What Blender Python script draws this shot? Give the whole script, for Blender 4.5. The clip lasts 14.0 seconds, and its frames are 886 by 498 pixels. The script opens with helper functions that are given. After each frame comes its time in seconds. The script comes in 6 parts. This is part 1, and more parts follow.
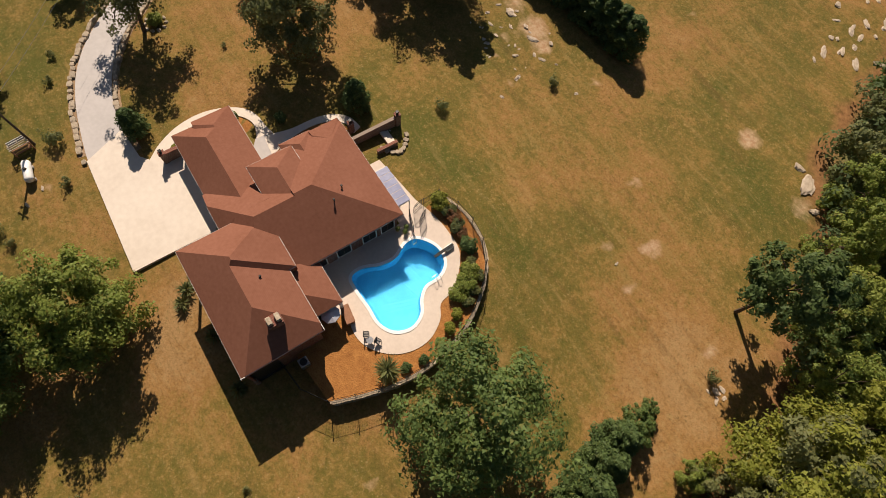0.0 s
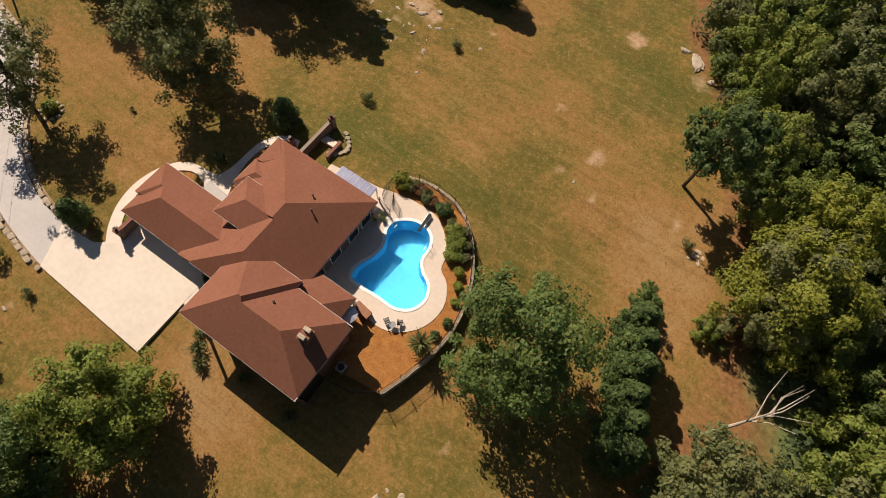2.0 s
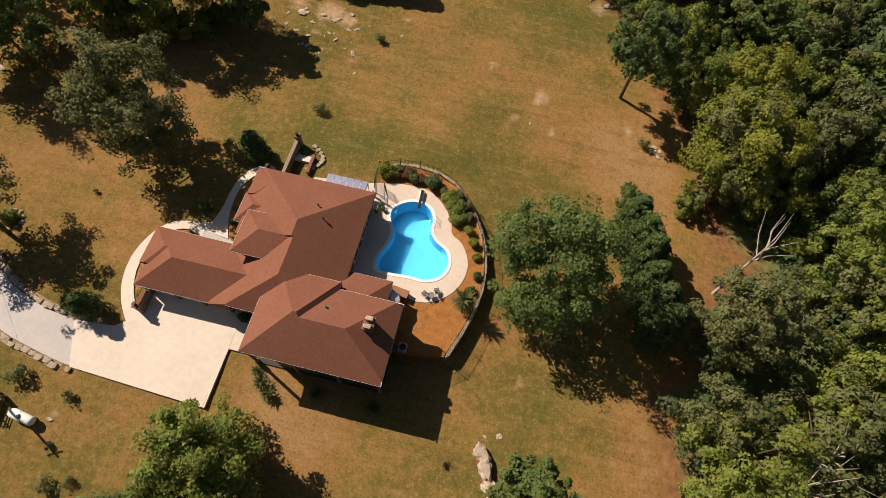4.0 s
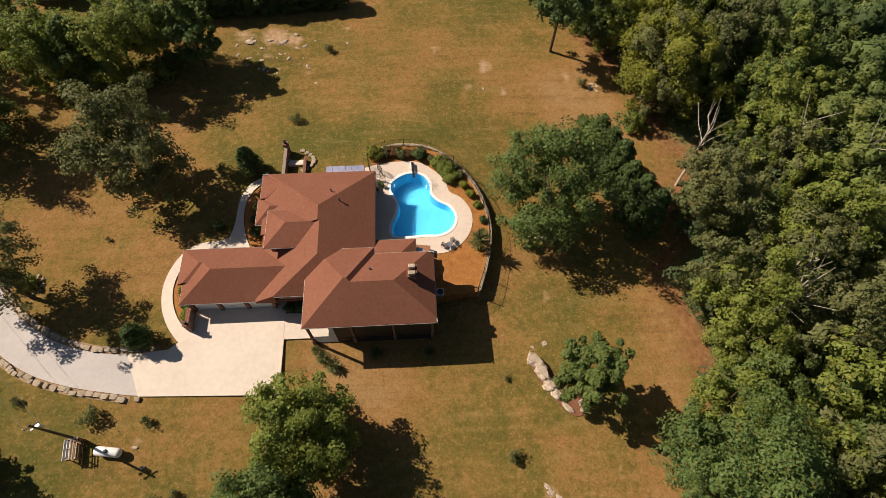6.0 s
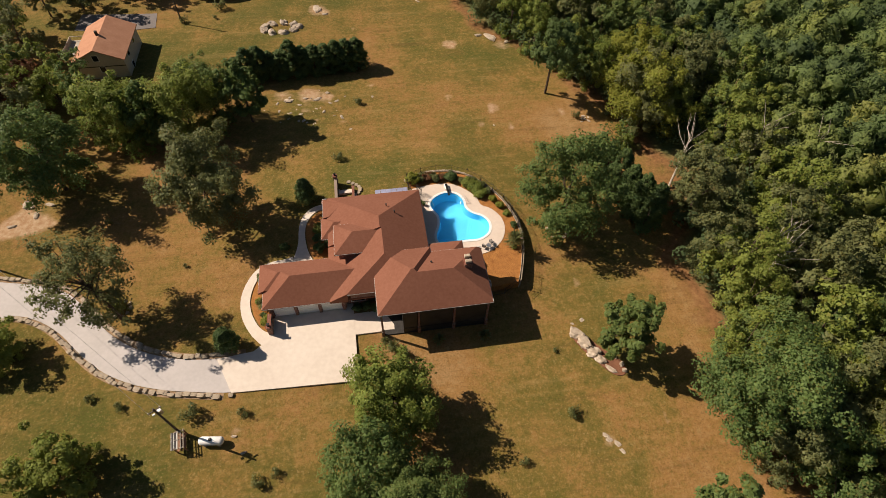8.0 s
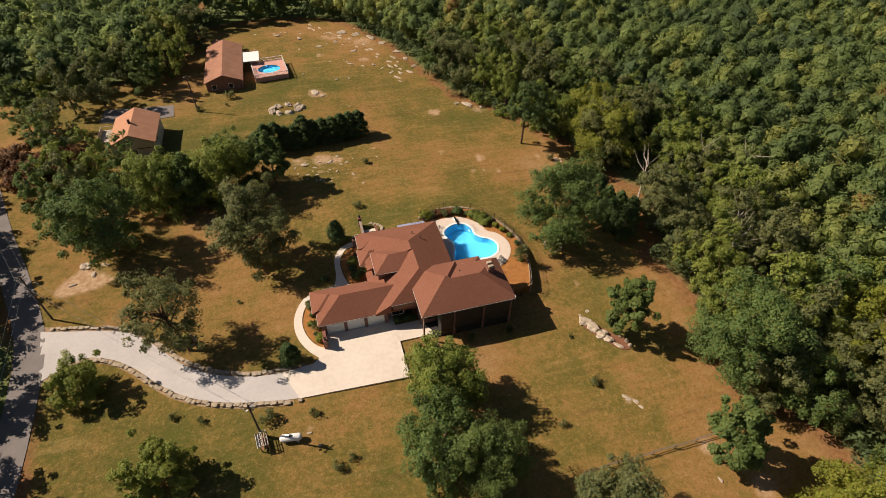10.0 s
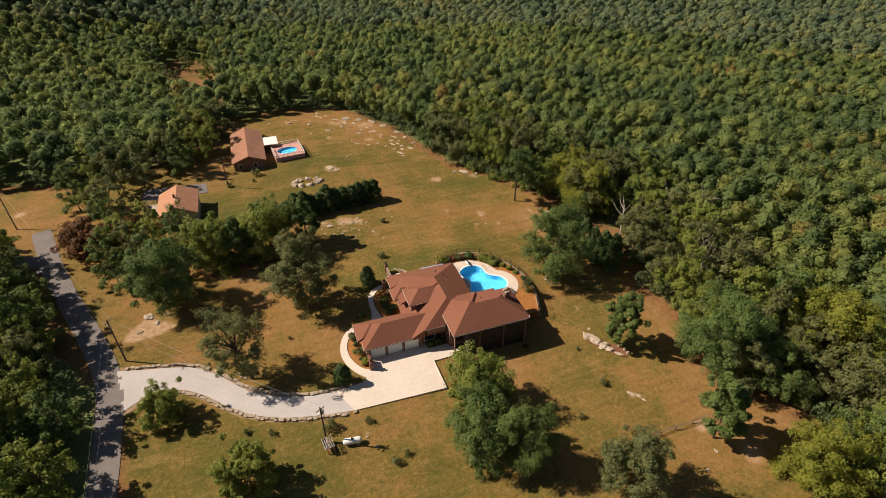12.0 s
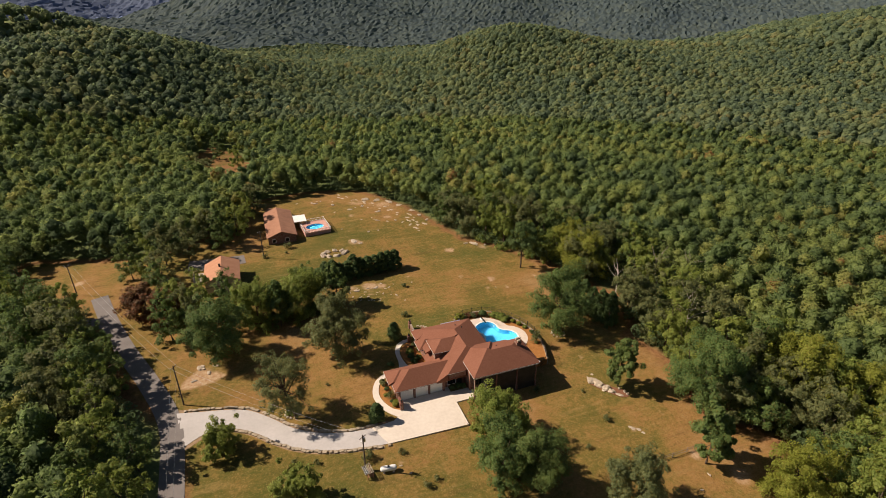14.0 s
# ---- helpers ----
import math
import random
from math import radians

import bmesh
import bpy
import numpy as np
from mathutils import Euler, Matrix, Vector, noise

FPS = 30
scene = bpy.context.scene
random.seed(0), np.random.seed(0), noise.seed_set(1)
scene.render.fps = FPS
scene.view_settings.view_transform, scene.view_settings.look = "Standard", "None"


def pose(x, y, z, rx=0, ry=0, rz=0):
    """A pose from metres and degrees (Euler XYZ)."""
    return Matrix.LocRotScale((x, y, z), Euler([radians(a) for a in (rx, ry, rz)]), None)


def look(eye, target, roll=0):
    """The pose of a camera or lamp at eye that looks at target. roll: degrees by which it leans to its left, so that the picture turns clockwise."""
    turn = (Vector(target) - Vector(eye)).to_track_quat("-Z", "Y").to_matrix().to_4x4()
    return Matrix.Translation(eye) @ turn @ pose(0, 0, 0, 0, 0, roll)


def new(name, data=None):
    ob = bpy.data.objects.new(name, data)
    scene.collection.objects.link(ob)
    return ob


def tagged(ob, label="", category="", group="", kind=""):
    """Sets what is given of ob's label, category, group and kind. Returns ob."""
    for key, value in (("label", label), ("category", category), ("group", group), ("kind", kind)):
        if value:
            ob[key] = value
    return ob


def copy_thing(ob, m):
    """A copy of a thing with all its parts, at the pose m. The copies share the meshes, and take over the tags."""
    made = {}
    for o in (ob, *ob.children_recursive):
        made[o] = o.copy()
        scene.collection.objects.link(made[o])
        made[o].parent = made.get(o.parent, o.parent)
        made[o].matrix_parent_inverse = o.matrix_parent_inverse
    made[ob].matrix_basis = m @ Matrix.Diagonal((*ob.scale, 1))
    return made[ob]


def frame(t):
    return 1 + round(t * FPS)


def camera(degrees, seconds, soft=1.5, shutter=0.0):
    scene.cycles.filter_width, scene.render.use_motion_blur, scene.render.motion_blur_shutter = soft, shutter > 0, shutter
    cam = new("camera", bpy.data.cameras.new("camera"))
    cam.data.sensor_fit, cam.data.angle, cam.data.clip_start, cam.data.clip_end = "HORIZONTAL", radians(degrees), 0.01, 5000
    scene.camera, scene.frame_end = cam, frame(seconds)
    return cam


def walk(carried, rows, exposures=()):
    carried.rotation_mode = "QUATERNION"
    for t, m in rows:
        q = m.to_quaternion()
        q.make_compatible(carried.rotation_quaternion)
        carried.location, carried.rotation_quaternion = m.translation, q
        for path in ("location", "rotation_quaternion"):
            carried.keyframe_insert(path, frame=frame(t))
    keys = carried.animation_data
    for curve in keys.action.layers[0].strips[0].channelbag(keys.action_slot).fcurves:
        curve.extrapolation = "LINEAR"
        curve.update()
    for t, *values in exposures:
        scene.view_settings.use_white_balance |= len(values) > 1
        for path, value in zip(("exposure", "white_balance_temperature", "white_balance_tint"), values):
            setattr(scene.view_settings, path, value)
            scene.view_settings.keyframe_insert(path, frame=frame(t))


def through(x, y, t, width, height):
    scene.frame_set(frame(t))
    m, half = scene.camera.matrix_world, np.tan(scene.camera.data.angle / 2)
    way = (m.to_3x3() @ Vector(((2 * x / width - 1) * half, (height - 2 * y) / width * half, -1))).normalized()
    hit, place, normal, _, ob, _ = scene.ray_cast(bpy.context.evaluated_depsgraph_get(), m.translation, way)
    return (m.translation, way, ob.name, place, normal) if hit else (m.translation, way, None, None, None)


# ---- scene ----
cam = camera(79.5, 14.0, soft=0.7)
PATH = [
    (0.0, 27.772, -4.178, 54.564, 21.805, -3.788, 56.72),
    (0.5, 27.699, -5.945, 54.757, 22.228, -3.612, 51.29),
    (1.0, 27.639, -7.813, 54.997, 22.582, -3.434, 45.604),
    (1.5, 27.241, -9.79, 55.285, 22.923, -3.337, 39.943),
    (2.0, 26.374, -11.85, 55.589, 23.264, -3.221, 34.572),
    (2.5, 25.033, -13.907, 55.956, 23.571, -3.055, 29.502),
    (3.0, 23.446, -15.981, 56.358, 23.876, -2.839, 24.409),
    (5.5, 14.805, -29.356, 58.454, 27.236, -1.236, -0.633),
    (6.0, 12.647, -32.36, 59.122, 28.291, -1.18, -3.25),
    (6.5, 10.233, -35.39, 59.848, 29.922, -1.185, -5.003),
    (7.0, 7.547, -38.509, 60.619, 32.161, -1.223, -6.687),
    (7.5, 4.724, -41.734, 61.323, 34.48, -1.21, -7.968),
    (8.0, 1.717, -44.987, 62.153, 36.728, -1.279, -8.753),
    (10.5, -14.309, -62.15, 66.319, 48.153, -0.75, -17.451),
    (11.0, -17.647, -65.577, 67.325, 50.33, -0.596, -18.459),
    (11.5, -20.814, -69.006, 68.359, 52.545, -0.392, -19.23),
    (12.0, -23.697, -72.471, 69.423, 54.753, -0.246, -19.791),
    (12.5, -26.309, -75.921, 70.421, 56.967, -0.096, -20.158),
    (13.0, -28.738, -79.327, 71.41, 59.181, -0.002, -20.238),
    (13.5, -30.908, -82.704, 72.432, 61.438, 0.081, -20.141),
    (14.0, -32.84, -86.138, 73.469, 63.668, 0.214, -20.055),
]
walk(cam, [(r[0], pose(*r[1:])) for r in PATH])

# ---- sky, sun, exposure ----
SUN_ELEVATION = 41.0
SUN_TOWARDS = Vector((-0.90, 0.436, 0.0)).normalized()   # horizontal way to the sun
world = bpy.data.worlds.new("sky")
scene.world = world
world.use_nodes = True
sky = world.node_tree.nodes.new("ShaderNodeTexSky")
sky.sky_type = "NISHITA"
sky.sun_disc = False
sky.sun_elevation = radians(SUN_ELEVATION)
sky.sun_rotation = math.atan2(SUN_TOWARDS.x, SUN_TOWARDS.y)
background = world.node_tree.nodes["Background"]
background.inputs["Strength"].default_value = 0.036
world.node_tree.links.new(sky.outputs["Color"], background.inputs["Color"])
sun = new("sun", bpy.data.lights.new("sun", "SUN"))
sun.data.energy = 5.3
sun.data.angle = radians(0.5)
sun.data.color = (1.0, 0.85, 0.70)
to_sun = SUN_TOWARDS * math.cos(radians(SUN_ELEVATION)) + Vector((0, 0, math.sin(radians(SUN_ELEVATION))))
sun.matrix_world = look(to_sun * 300, (0, 0, 0))
scene.view_settings.exposure = 0.40


# ---- materials ----
class Nodes:
    """A small wrapper to write node materials shortly."""

    def __init__(self, name):
        self.mat = bpy.data.materials.new(name)
        self.mat.use_nodes = True
        self.tree = self.mat.node_tree
        self.bsdf = self.tree.nodes["Principled BSDF"]
        self.coord = self.tree.nodes.new("ShaderNodeTexCoord")

    def node(self, kind, **inputs):
        n = self.tree.nodes.new(kind)
        for key, value in inputs.items():
            self.put(n.inputs[key.replace("_", " ")], value)
        return n

    def put(self, socket, value):
        if isinstance(value, bpy.types.NodeSocket):
            self.tree.links.new(value, socket)
        else:
            socket.default_value = value

    def noise(self, scale, detail=4.0, rough=0.55, space="Object", vector=None):
        n = self.node("ShaderNodeTexNoise", Scale=scale, Detail=detail, Roughness=rough)
        self.put(n.inputs["Vector"], vector if vector is not None else self.coord.outputs[space])
        return n.outputs["Fac"]

    def ramp(self, fac, *stops):
        n = self.node("ShaderNodeValToRGB", Fac=fac)
        e = n.color_ramp.elements
        while len(e) < len(stops):
            e.new(0.5)
        for el, (pos, col) in zip(e, stops):
            el.position = pos
            el.color = (*col, 1) if len(col) == 3 else col
        return n.outputs["Color"]

    def mix(self, fac, a, b, mode="MIX"):
        n = self.tree.nodes.new("ShaderNodeMix")
        n.data_type, n.blend_type = "RGBA", mode
        self.put(n.inputs[0], fac)
        for k, v in ((6, a), (7, b)):
            self.put(n.inputs[k], (*v, 1) if isinstance(v, tuple) and len(v) == 3 else v)
        return n.outputs[2]

    def math(self, op, a, b=0.0):
        n = self.tree.nodes.new("ShaderNodeMath")
        n.operation = op
        self.put(n.inputs[0], a)
        self.put(n.inputs[1], b)
        return n.outputs[0]

    def bump(self, height, strength=0.3, distance=0.05):
        n = self.node("ShaderNodeBump", Strength=strength, Distance=distance, Height=height)
        self.put(self.bsdf.inputs["Normal"], n.outputs["Normal"])

    def done(self, color=None, rough=0.8, metal=0.0, spec=0.3):
        if color is not None:
            self.put(self.bsdf.inputs["Base Color"], (*color, 1) if isinstance(color, tuple) and len(color) == 3 else color)
        self.put(self.bsdf.inputs["Roughness"], rough)
        self.put(self.bsdf.inputs["Metallic"], metal)
        self.put(self.bsdf.inputs["Specular IOR Level"], spec)
        return self.mat


def speckled(name, dark, light, scale, rough=0.8, bump=0.2, fine=8.0, metal=0.0, spec=0.3, distance=0.02):
    """Two-scale variation between two colours with fine relief."""
    n = Nodes(name)
    big = n.noise(scale)
    small = n.noise(scale * fine, 3.0)
    fac = n.math("ADD", n.math("MULTIPLY", big, 0.6), n.math("MULTIPLY", small, 0.4))
    n.bump(small, bump, distance)
    return n.done(n.ramp(fac, (0.32, dark), (0.68, light)), rough, metal, spec)


def foliage(name, dark, light, warm=(0.16, 0.12, 0.02), share=0.86):
    """Leaves: colour by leaf, by clump and by tree."""
    n = Nodes(name)
    geo = n.tree.nodes.new("ShaderNodeNewGeometry")
    info = n.tree.nodes.new("ShaderNodeObjectInfo")
    leaf = geo.outputs["Random Per Island"]
    clump = n.noise(0.35, 2.0, space="Object")
    tree = info.outputs["Random"]
    fac = n.math("ADD", n.math("MULTIPLY", leaf, 0.35), n.math("MULTIPLY", clump, 0.65))
    base = n.ramp(fac, (0.25, dark), (0.75, light))
    warmth = n.math("MULTIPLY", n.math("GREATER_THAN", leaf, share), 0.6)
    base = n.mix(warmth, base, warm)
    base = n.mix(n.math("MULTIPLY", tree, 0.35), base, tuple(0.6 * a + 0.4 * b for a, b in zip(light, warm)))
    bsdf = n.bsdf
    n.put(bsdf.inputs["Base Color"], base)
    bsdf.inputs["Roughness"].default_value = 0.6
    bsdf.inputs["Specular IOR Level"].default_value = 0.25
    trans = n.node("ShaderNodeBsdfTranslucent", Color=base)
    mixer = n.node("ShaderNodeMixShader", Fac=0.5)
    out = n.tree.nodes["Material Output"]
    n.tree.links.new(bsdf.outputs[0], mixer.inputs[1])
    n.tree.links.new(trans.outputs[0], mixer.inputs[2])
    n.tree.links.new(mixer.outputs[0], out.inputs["Surface"])
    return n.mat


def woods_foliage(name, stops, grain=1.1, through=0.58, gap_shade=0.5):
    """Leaves of the joined woods: colour by tree, by stretch of wood and by leaf spray, with painted gap shade."""
    n = Nodes(name)
    geo = n.tree.nodes.new("ShaderNodeNewGeometry")
    island = geo.outputs["Random Per Island"]
    tone = n.tree.nodes.new("ShaderNodeAttribute")
    tone.attribute_name = "tone"
    area = n.noise(0.014, 3.0)
    stand = n.noise(0.045, 2.0)
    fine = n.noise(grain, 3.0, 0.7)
    fac = n.math("ADD", n.math("MULTIPLY", n.math("SUBTRACT", island, 0.5), 0.16), n.math("ADD", n.math("MULTIPLY", tone.outputs["Fac"], 0.72), n.math("SUBTRACT", n.math("ADD", n.math("MULTIPLY", area, 0.9), n.math("MULTIPLY", stand, 0.5)), 0.56)))
    base = n.ramp(fac, *stops)
    # noise darkens the colour as shade in gaps between leaf clumps
    base = n.mix(n.ramp(fine, (0.42, (gap_shade, gap_shade, gap_shade)), (0.58, (0, 0, 0))), base, tuple(0.4 * c for c in stops[0][1]))
    n.put(n.bsdf.inputs["Base Color"], base)
    n.bsdf.inputs["Roughness"].default_value = 0.7
    n.bsdf.inputs["Specular IOR Level"].default_value = 0.15
    trans = n.node("ShaderNodeBsdfTranslucent", Color=base)
    mixer = n.node("ShaderNodeMixShader", Fac=through)
    n.tree.links.new(n.bsdf.outputs[0], mixer.inputs[1])
    n.tree.links.new(trans.outputs[0], mixer.inputs[2])
    n.tree.links.new(mixer.outputs[0], n.tree.nodes["Material Output"].inputs["Surface"])
    return n.mat


def lawn_material():
    """Dry lawn that turns to leaf litter and forest floor where the woods begin, with greener and barer places."""
    n = Nodes("dry_lawn")

    def place_mask(name):
        m = n.tree.nodes.new("ShaderNodeAttribute")
        m.attribute_name = name
        return m.outputs["Fac"]

    big = n.noise(0.03, 5.0, 0.6)
    mid = n.noise(0.14, 6.0, 0.65)
    tuft = n.noise(1.3, 6.0, 0.75)
    blade = n.noise(5.0, 5.0, 0.8)
    streak = n.noise(1.0, 5.0, 0.65, vector=n.node("ShaderNodeMapping", Vector=n.coord.outputs["Object"], Rotation=(0, 0, radians(28)), Scale=(0.09, 0.7, 1.0)).outputs["Vector"])
    fac = n.math("ADD", n.math("MULTIPLY", big, 0.5), n.math("ADD", n.math("MULTIPLY", mid, 0.35), n.math("MULTIPLY", tuft, 0.3)))
    fac = n.math("SUBTRACT", n.math("ADD", n.math("MULTIPLY", fac, 1.5), -0.295), n.math("MULTIPLY", place_mask("green"), 0.105))
    base = n.ramp(fac, (0.40, (0.086, 0.087, 0.018)), (0.50, (0.138, 0.106, 0.025)), (0.575, (0.202, 0.130, 0.036)), (0.66, (0.262, 0.140, 0.048)), (0.78, (0.30, 0.18, 0.078)))
    base = n.mix(n.ramp(blade, (0.48, (0, 0, 0)), (0.72, (0.6, 0.6, 0.6))), base, (0.062, 0.042, 0.013))
    base = n.mix(n.ramp(streak, (0.54, (0, 0, 0)), (0.76, (0.5, 0.5, 0.5))), base, (0.29, 0.19, 0.075))
    base = n.mix(n.ramp(streak, (0.26, (0.6, 0.6, 0.6)), (0.45, (0, 0, 0))), base, (0.105, 0.066, 0.022))
    base = n.mix(n.ramp(tuft, (0.55, (0, 0, 0)), (0.75, (0.5, 0.5, 0.5))), base, (0.29, 0.205, 0.070))
    base = n.mix(n.ramp(tuft, (0.27, (0.55, 0.55, 0.55)), (0.42, (0, 0, 0))), base, (0.085, 0.062, 0.018))
    speck = n.noise(3.4, 3.0, 0.85)
    base = n.mix(n.ramp(speck, (0.56, (0, 0, 0)), (0.68, (0.5, 0.5, 0.5))), base, (0.34, 0.235, 0.105))
    base = n.mix(n.ramp(speck, (0.32, (0.6, 0.6, 0.6)), (0.44, (0, 0, 0))), base, (0.070, 0.058, 0.016))
    bare = n.math("ADD", place_mask("bare"), n.math("MULTIPLY", n.math("SUBTRACT", mid, 0.5), 1.3))
    base = n.mix(n.ramp(bare, (0.42, (0, 0, 0)), (0.72, (0.9, 0.9, 0.9))), base, n.ramp(tuft, (0.4, (0.34, 0.20, 0.11)), (0.7, (0.52, 0.40, 0.26))))
    cover = n.math("ADD", place_mask("cover"), n.math("MULTIPLY", n.math("SUBTRACT", mid, 0.5), 0.9))
    litter = n.ramp(tuft, (0.35, (0.13, 0.062, 0.026)), (0.7, (0.30, 0.150, 0.068)))
    base = n.mix(n.ramp(cover, (0.2, (0, 0, 0)), (0.45, (0.85, 0.85, 0.85))), base, litter)
    floor = n.ramp(tuft, (0.35, (0.085, 0.105, 0.040)), (0.7, (0.15, 0.175, 0.060)))
    base = n.mix(n.ramp(cover, (0.55, (0, 0, 0)), (0.9, (1, 1, 1))), base, floor)
    n.bump(n.math("ADD", tuft, n.math("MULTIPLY", blade, 0.4)), 0.6, 0.15)
    return n.done(base, 0.95, 0.0, 0.1)


def shingle_material():
    n = Nodes("brown_shingles")
    wave = n.node("ShaderNodeTexWave", Scale=4.6, Distortion=1.5)
    wave.bands_direction = "Z"
    n.put(wave.inputs["Vector"], n.coord.outputs["Object"])
    tab = n.noise(3.0, 3.0)
    stain = n.noise(0.25, 4.0)
    fac = n.math("ADD", n.math("MULTIPLY", tab, 0.6), n.math("MULTIPLY", stain, 0.4))
    base = n.ramp(fac, (0.3, (0.178, 0.074, 0.046)), (0.7, (0.236, 0.105, 0.069)))
    base = n.mix(n.math("MULTIPLY", wave.outputs["Fac"], 0.12), base, (0.12, 0.048, 0.027))
    n.bump(n.math("ADD", tab, n.math("MULTIPLY", wave.outputs["Fac"], 0.4)), 0.15, 0.02)
    return n.done(base, 1.0, 0.0, 0.08)


def brick_material():
    n = Nodes("red_brick")
    br = n.node("ShaderNodeTexBrick", Scale=1.0, Mortar_Size=0.012)
    br.inputs["Brick Width"].default_value = 0.21
    br.inputs["Row Height"].default_value = 0.075
    br.inputs["Color1"].default_value = (0.22, 0.075, 0.045, 1)
    br.inputs["Color2"].default_value = (0.15, 0.05, 0.035, 1)
    br.inputs["Mortar"].default_value = (0.3, 0.25, 0.2, 1)
    mp = n.node("ShaderNodeMapping", Rotation=(radians(90), 0, 0))
    n.put(mp.inputs["Vector"], n.coord.outputs["Object"])
    n.put(br.inputs["Vector"], mp.outputs["Vector"])
    base = n.mix(n.math("MULTIPLY", n.noise(1.3), 0.5), br.outputs["Color"], (0.16, 0.065, 0.045))
    n.bump(br.outputs["Fac"], -0.3, 0.01)
    return n.done(base, 0.85)


def water_material():
    n = Nodes("pool_water")
    rip = n.noise(1.4, 3.0)
    n.bump(rip, 0.05, 0.02)
    n.bsdf.inputs["Transmission Weight"].default_value = 1.0
    n.bsdf.inputs["IOR"].default_value = 1.33
    return n.done((0.55, 0.9, 1.0), 0.03, 0.0, 0.5)


def glass_material():
    n = Nodes("dark_glass")
    n.bump(n.noise(0.6), 0.05, 0.02)
    return n.done((0.015, 0.018, 0.02), 0.08, 0.0, 0.25)


LAWN = lawn_material()
SHINGLE = shingle_material()
BRICK = brick_material()
WATER = water_material()
GLASS = glass_material()
CONCRETE = speckled("pale_concrete", (0.56, 0.48, 0.40), (0.69, 0.61, 0.52), 0.12, 0.85, 0.15, 14.0)
CONCRETE_OLD = speckled("older_concrete", (0.40, 0.37, 0.35), (0.50, 0.46, 0.44), 0.15, 0.85, 0.15, 14.0)
DECK = speckled("pool_deck", (0.53, 0.435, 0.36), (0.65, 0.55, 0.46), 0.2, 0.85, 0.15, 12.0)
COPING = speckled("white_coping", (0.72, 0.72, 0.70), (0.82, 0.82, 0.80), 0.8, 0.6)
PLASTER = speckled("blue_pool_plaster", (0.08, 0.42, 0.68), (0.115, 0.50, 0.75), 0.3, 0.7)
ASPHALT = speckled("worn_asphalt", (0.14, 0.122, 0.115), (0.21, 0.185, 0.172), 0.25, 0.9, 0.3, 20.0)
MULCH = speckled("orange_mulch", (0.22, 0.085, 0.02), (0.40, 0.18, 0.05), 1.2, 0.95, 0.8, 5.0, distance=0.1)
RED_MULCH = speckled("red_brown_mulch", (0.13, 0.055, 0.03), (0.24, 0.11, 0.06), 1.2, 0.95, 0.8, 5.0, distance=0.1)
SOIL = speckled("dry_tan_soil", (0.20, 0.125, 0.065), (0.36, 0.25, 0.155), 1.4, 0.95, 0.6, 6.0, distance=0.04)
STONE = speckled("tan_stone", (0.19, 0.145, 0.10), (0.52, 0.43, 0.32), 1.3, 0.9, 0.6, 5.0, distance=0.06)
ROCK = speckled("pale_rock", (0.24, 0.185, 0.13), (0.60, 0.50, 0.39), 0.6, 0.9, 0.6, 6.0, distance=0.1)
WHITE = speckled("white_paint", (0.72, 0.71, 0.68), (0.82, 0.81, 0.79), 0.7, 0.5)
GUTTER = speckled("gutter_paint", (0.40, 0.38, 0.35), (0.55, 0.53, 0.50), 0.7, 0.5)
CREAM = speckled("cream_siding", (0.42, 0.37, 0.28), (0.52, 0.47, 0.37), 0.5, 0.7)
DARK_TRIM = speckled("dark_trim", (0.02, 0.018, 0.016), (0.05, 0.045, 0.04), 1.0, 0.6)
BLACK_METAL = speckled("black_iron", (0.012, 0.012, 0.012), (0.03, 0.03, 0.03), 2.0, 0.45, metal=0.4)
METAL = speckled("grey_metal", (0.35, 0.35, 0.36), (0.5, 0.5, 0.5), 2.0, 0.35, metal=0.8)
BARK = speckled("bark", (0.05, 0.035, 0.022), (0.14, 0.10, 0.07), 1.5, 0.95, 0.8, 5.0, distance=0.05)
BARE_WOOD = speckled("bare_wood", (0.28, 0.23, 0.18), (0.5, 0.44, 0.36), 1.0, 0.9)
PANEL = speckled("clear_roof_panel", (0.24, 0.25, 0.36), (0.34, 0.35, 0.47), 0.5, 0.2, 0.05, spec=0.6)
PALE_SHINGLE = speckled("tan_shingles", (0.35, 0.165, 0.092), (0.46, 0.235, 0.14), 0.6, 0.9, 0.3)
# tan shingles darkened, the trees' shade on the ranch roof painted in
SHADED_SHINGLE = speckled("tree_shaded_tan_shingles", (0.24, 0.115, 0.07), (0.36, 0.18, 0.11), 0.5, 0.9, 0.3)
PINK_DECK = speckled("red_stained_deck", (0.46, 0.23, 0.18), (0.60, 0.36, 0.30), 0.8, 0.8)
CUSHION = speckled("pale_fabric", (0.45, 0.45, 0.52), (0.6, 0.6, 0.66), 0.8, 0.9)
WOOD = speckled("brown_wood", (0.20, 0.09, 0.045), (0.33, 0.16, 0.09), 1.2, 0.7)
WEATHERED = speckled("weathered_wood", (0.13, 0.10, 0.075), (0.25, 0.20, 0.155), 1.2, 0.9)
POLE_WOOD = speckled("pole_wood", (0.06, 0.045, 0.035), (0.13, 0.10, 0.08), 1.5, 0.9)
LEAF = foliage("leaves", (0.070, 0.124, 0.036), (0.208, 0.288, 0.084))
LEAF_BRIGHT = foliage("bright_leaves", (0.125, 0.180, 0.034), (0.335, 0.385, 0.085))
LEAF_GREY = foliage("grey_green_leaves", (0.100, 0.125, 0.050), (0.255, 0.275, 0.108))
LEAF_YELLOW = foliage("yellowing_leaves", (0.145, 0.175, 0.022), (0.350, 0.365, 0.060))
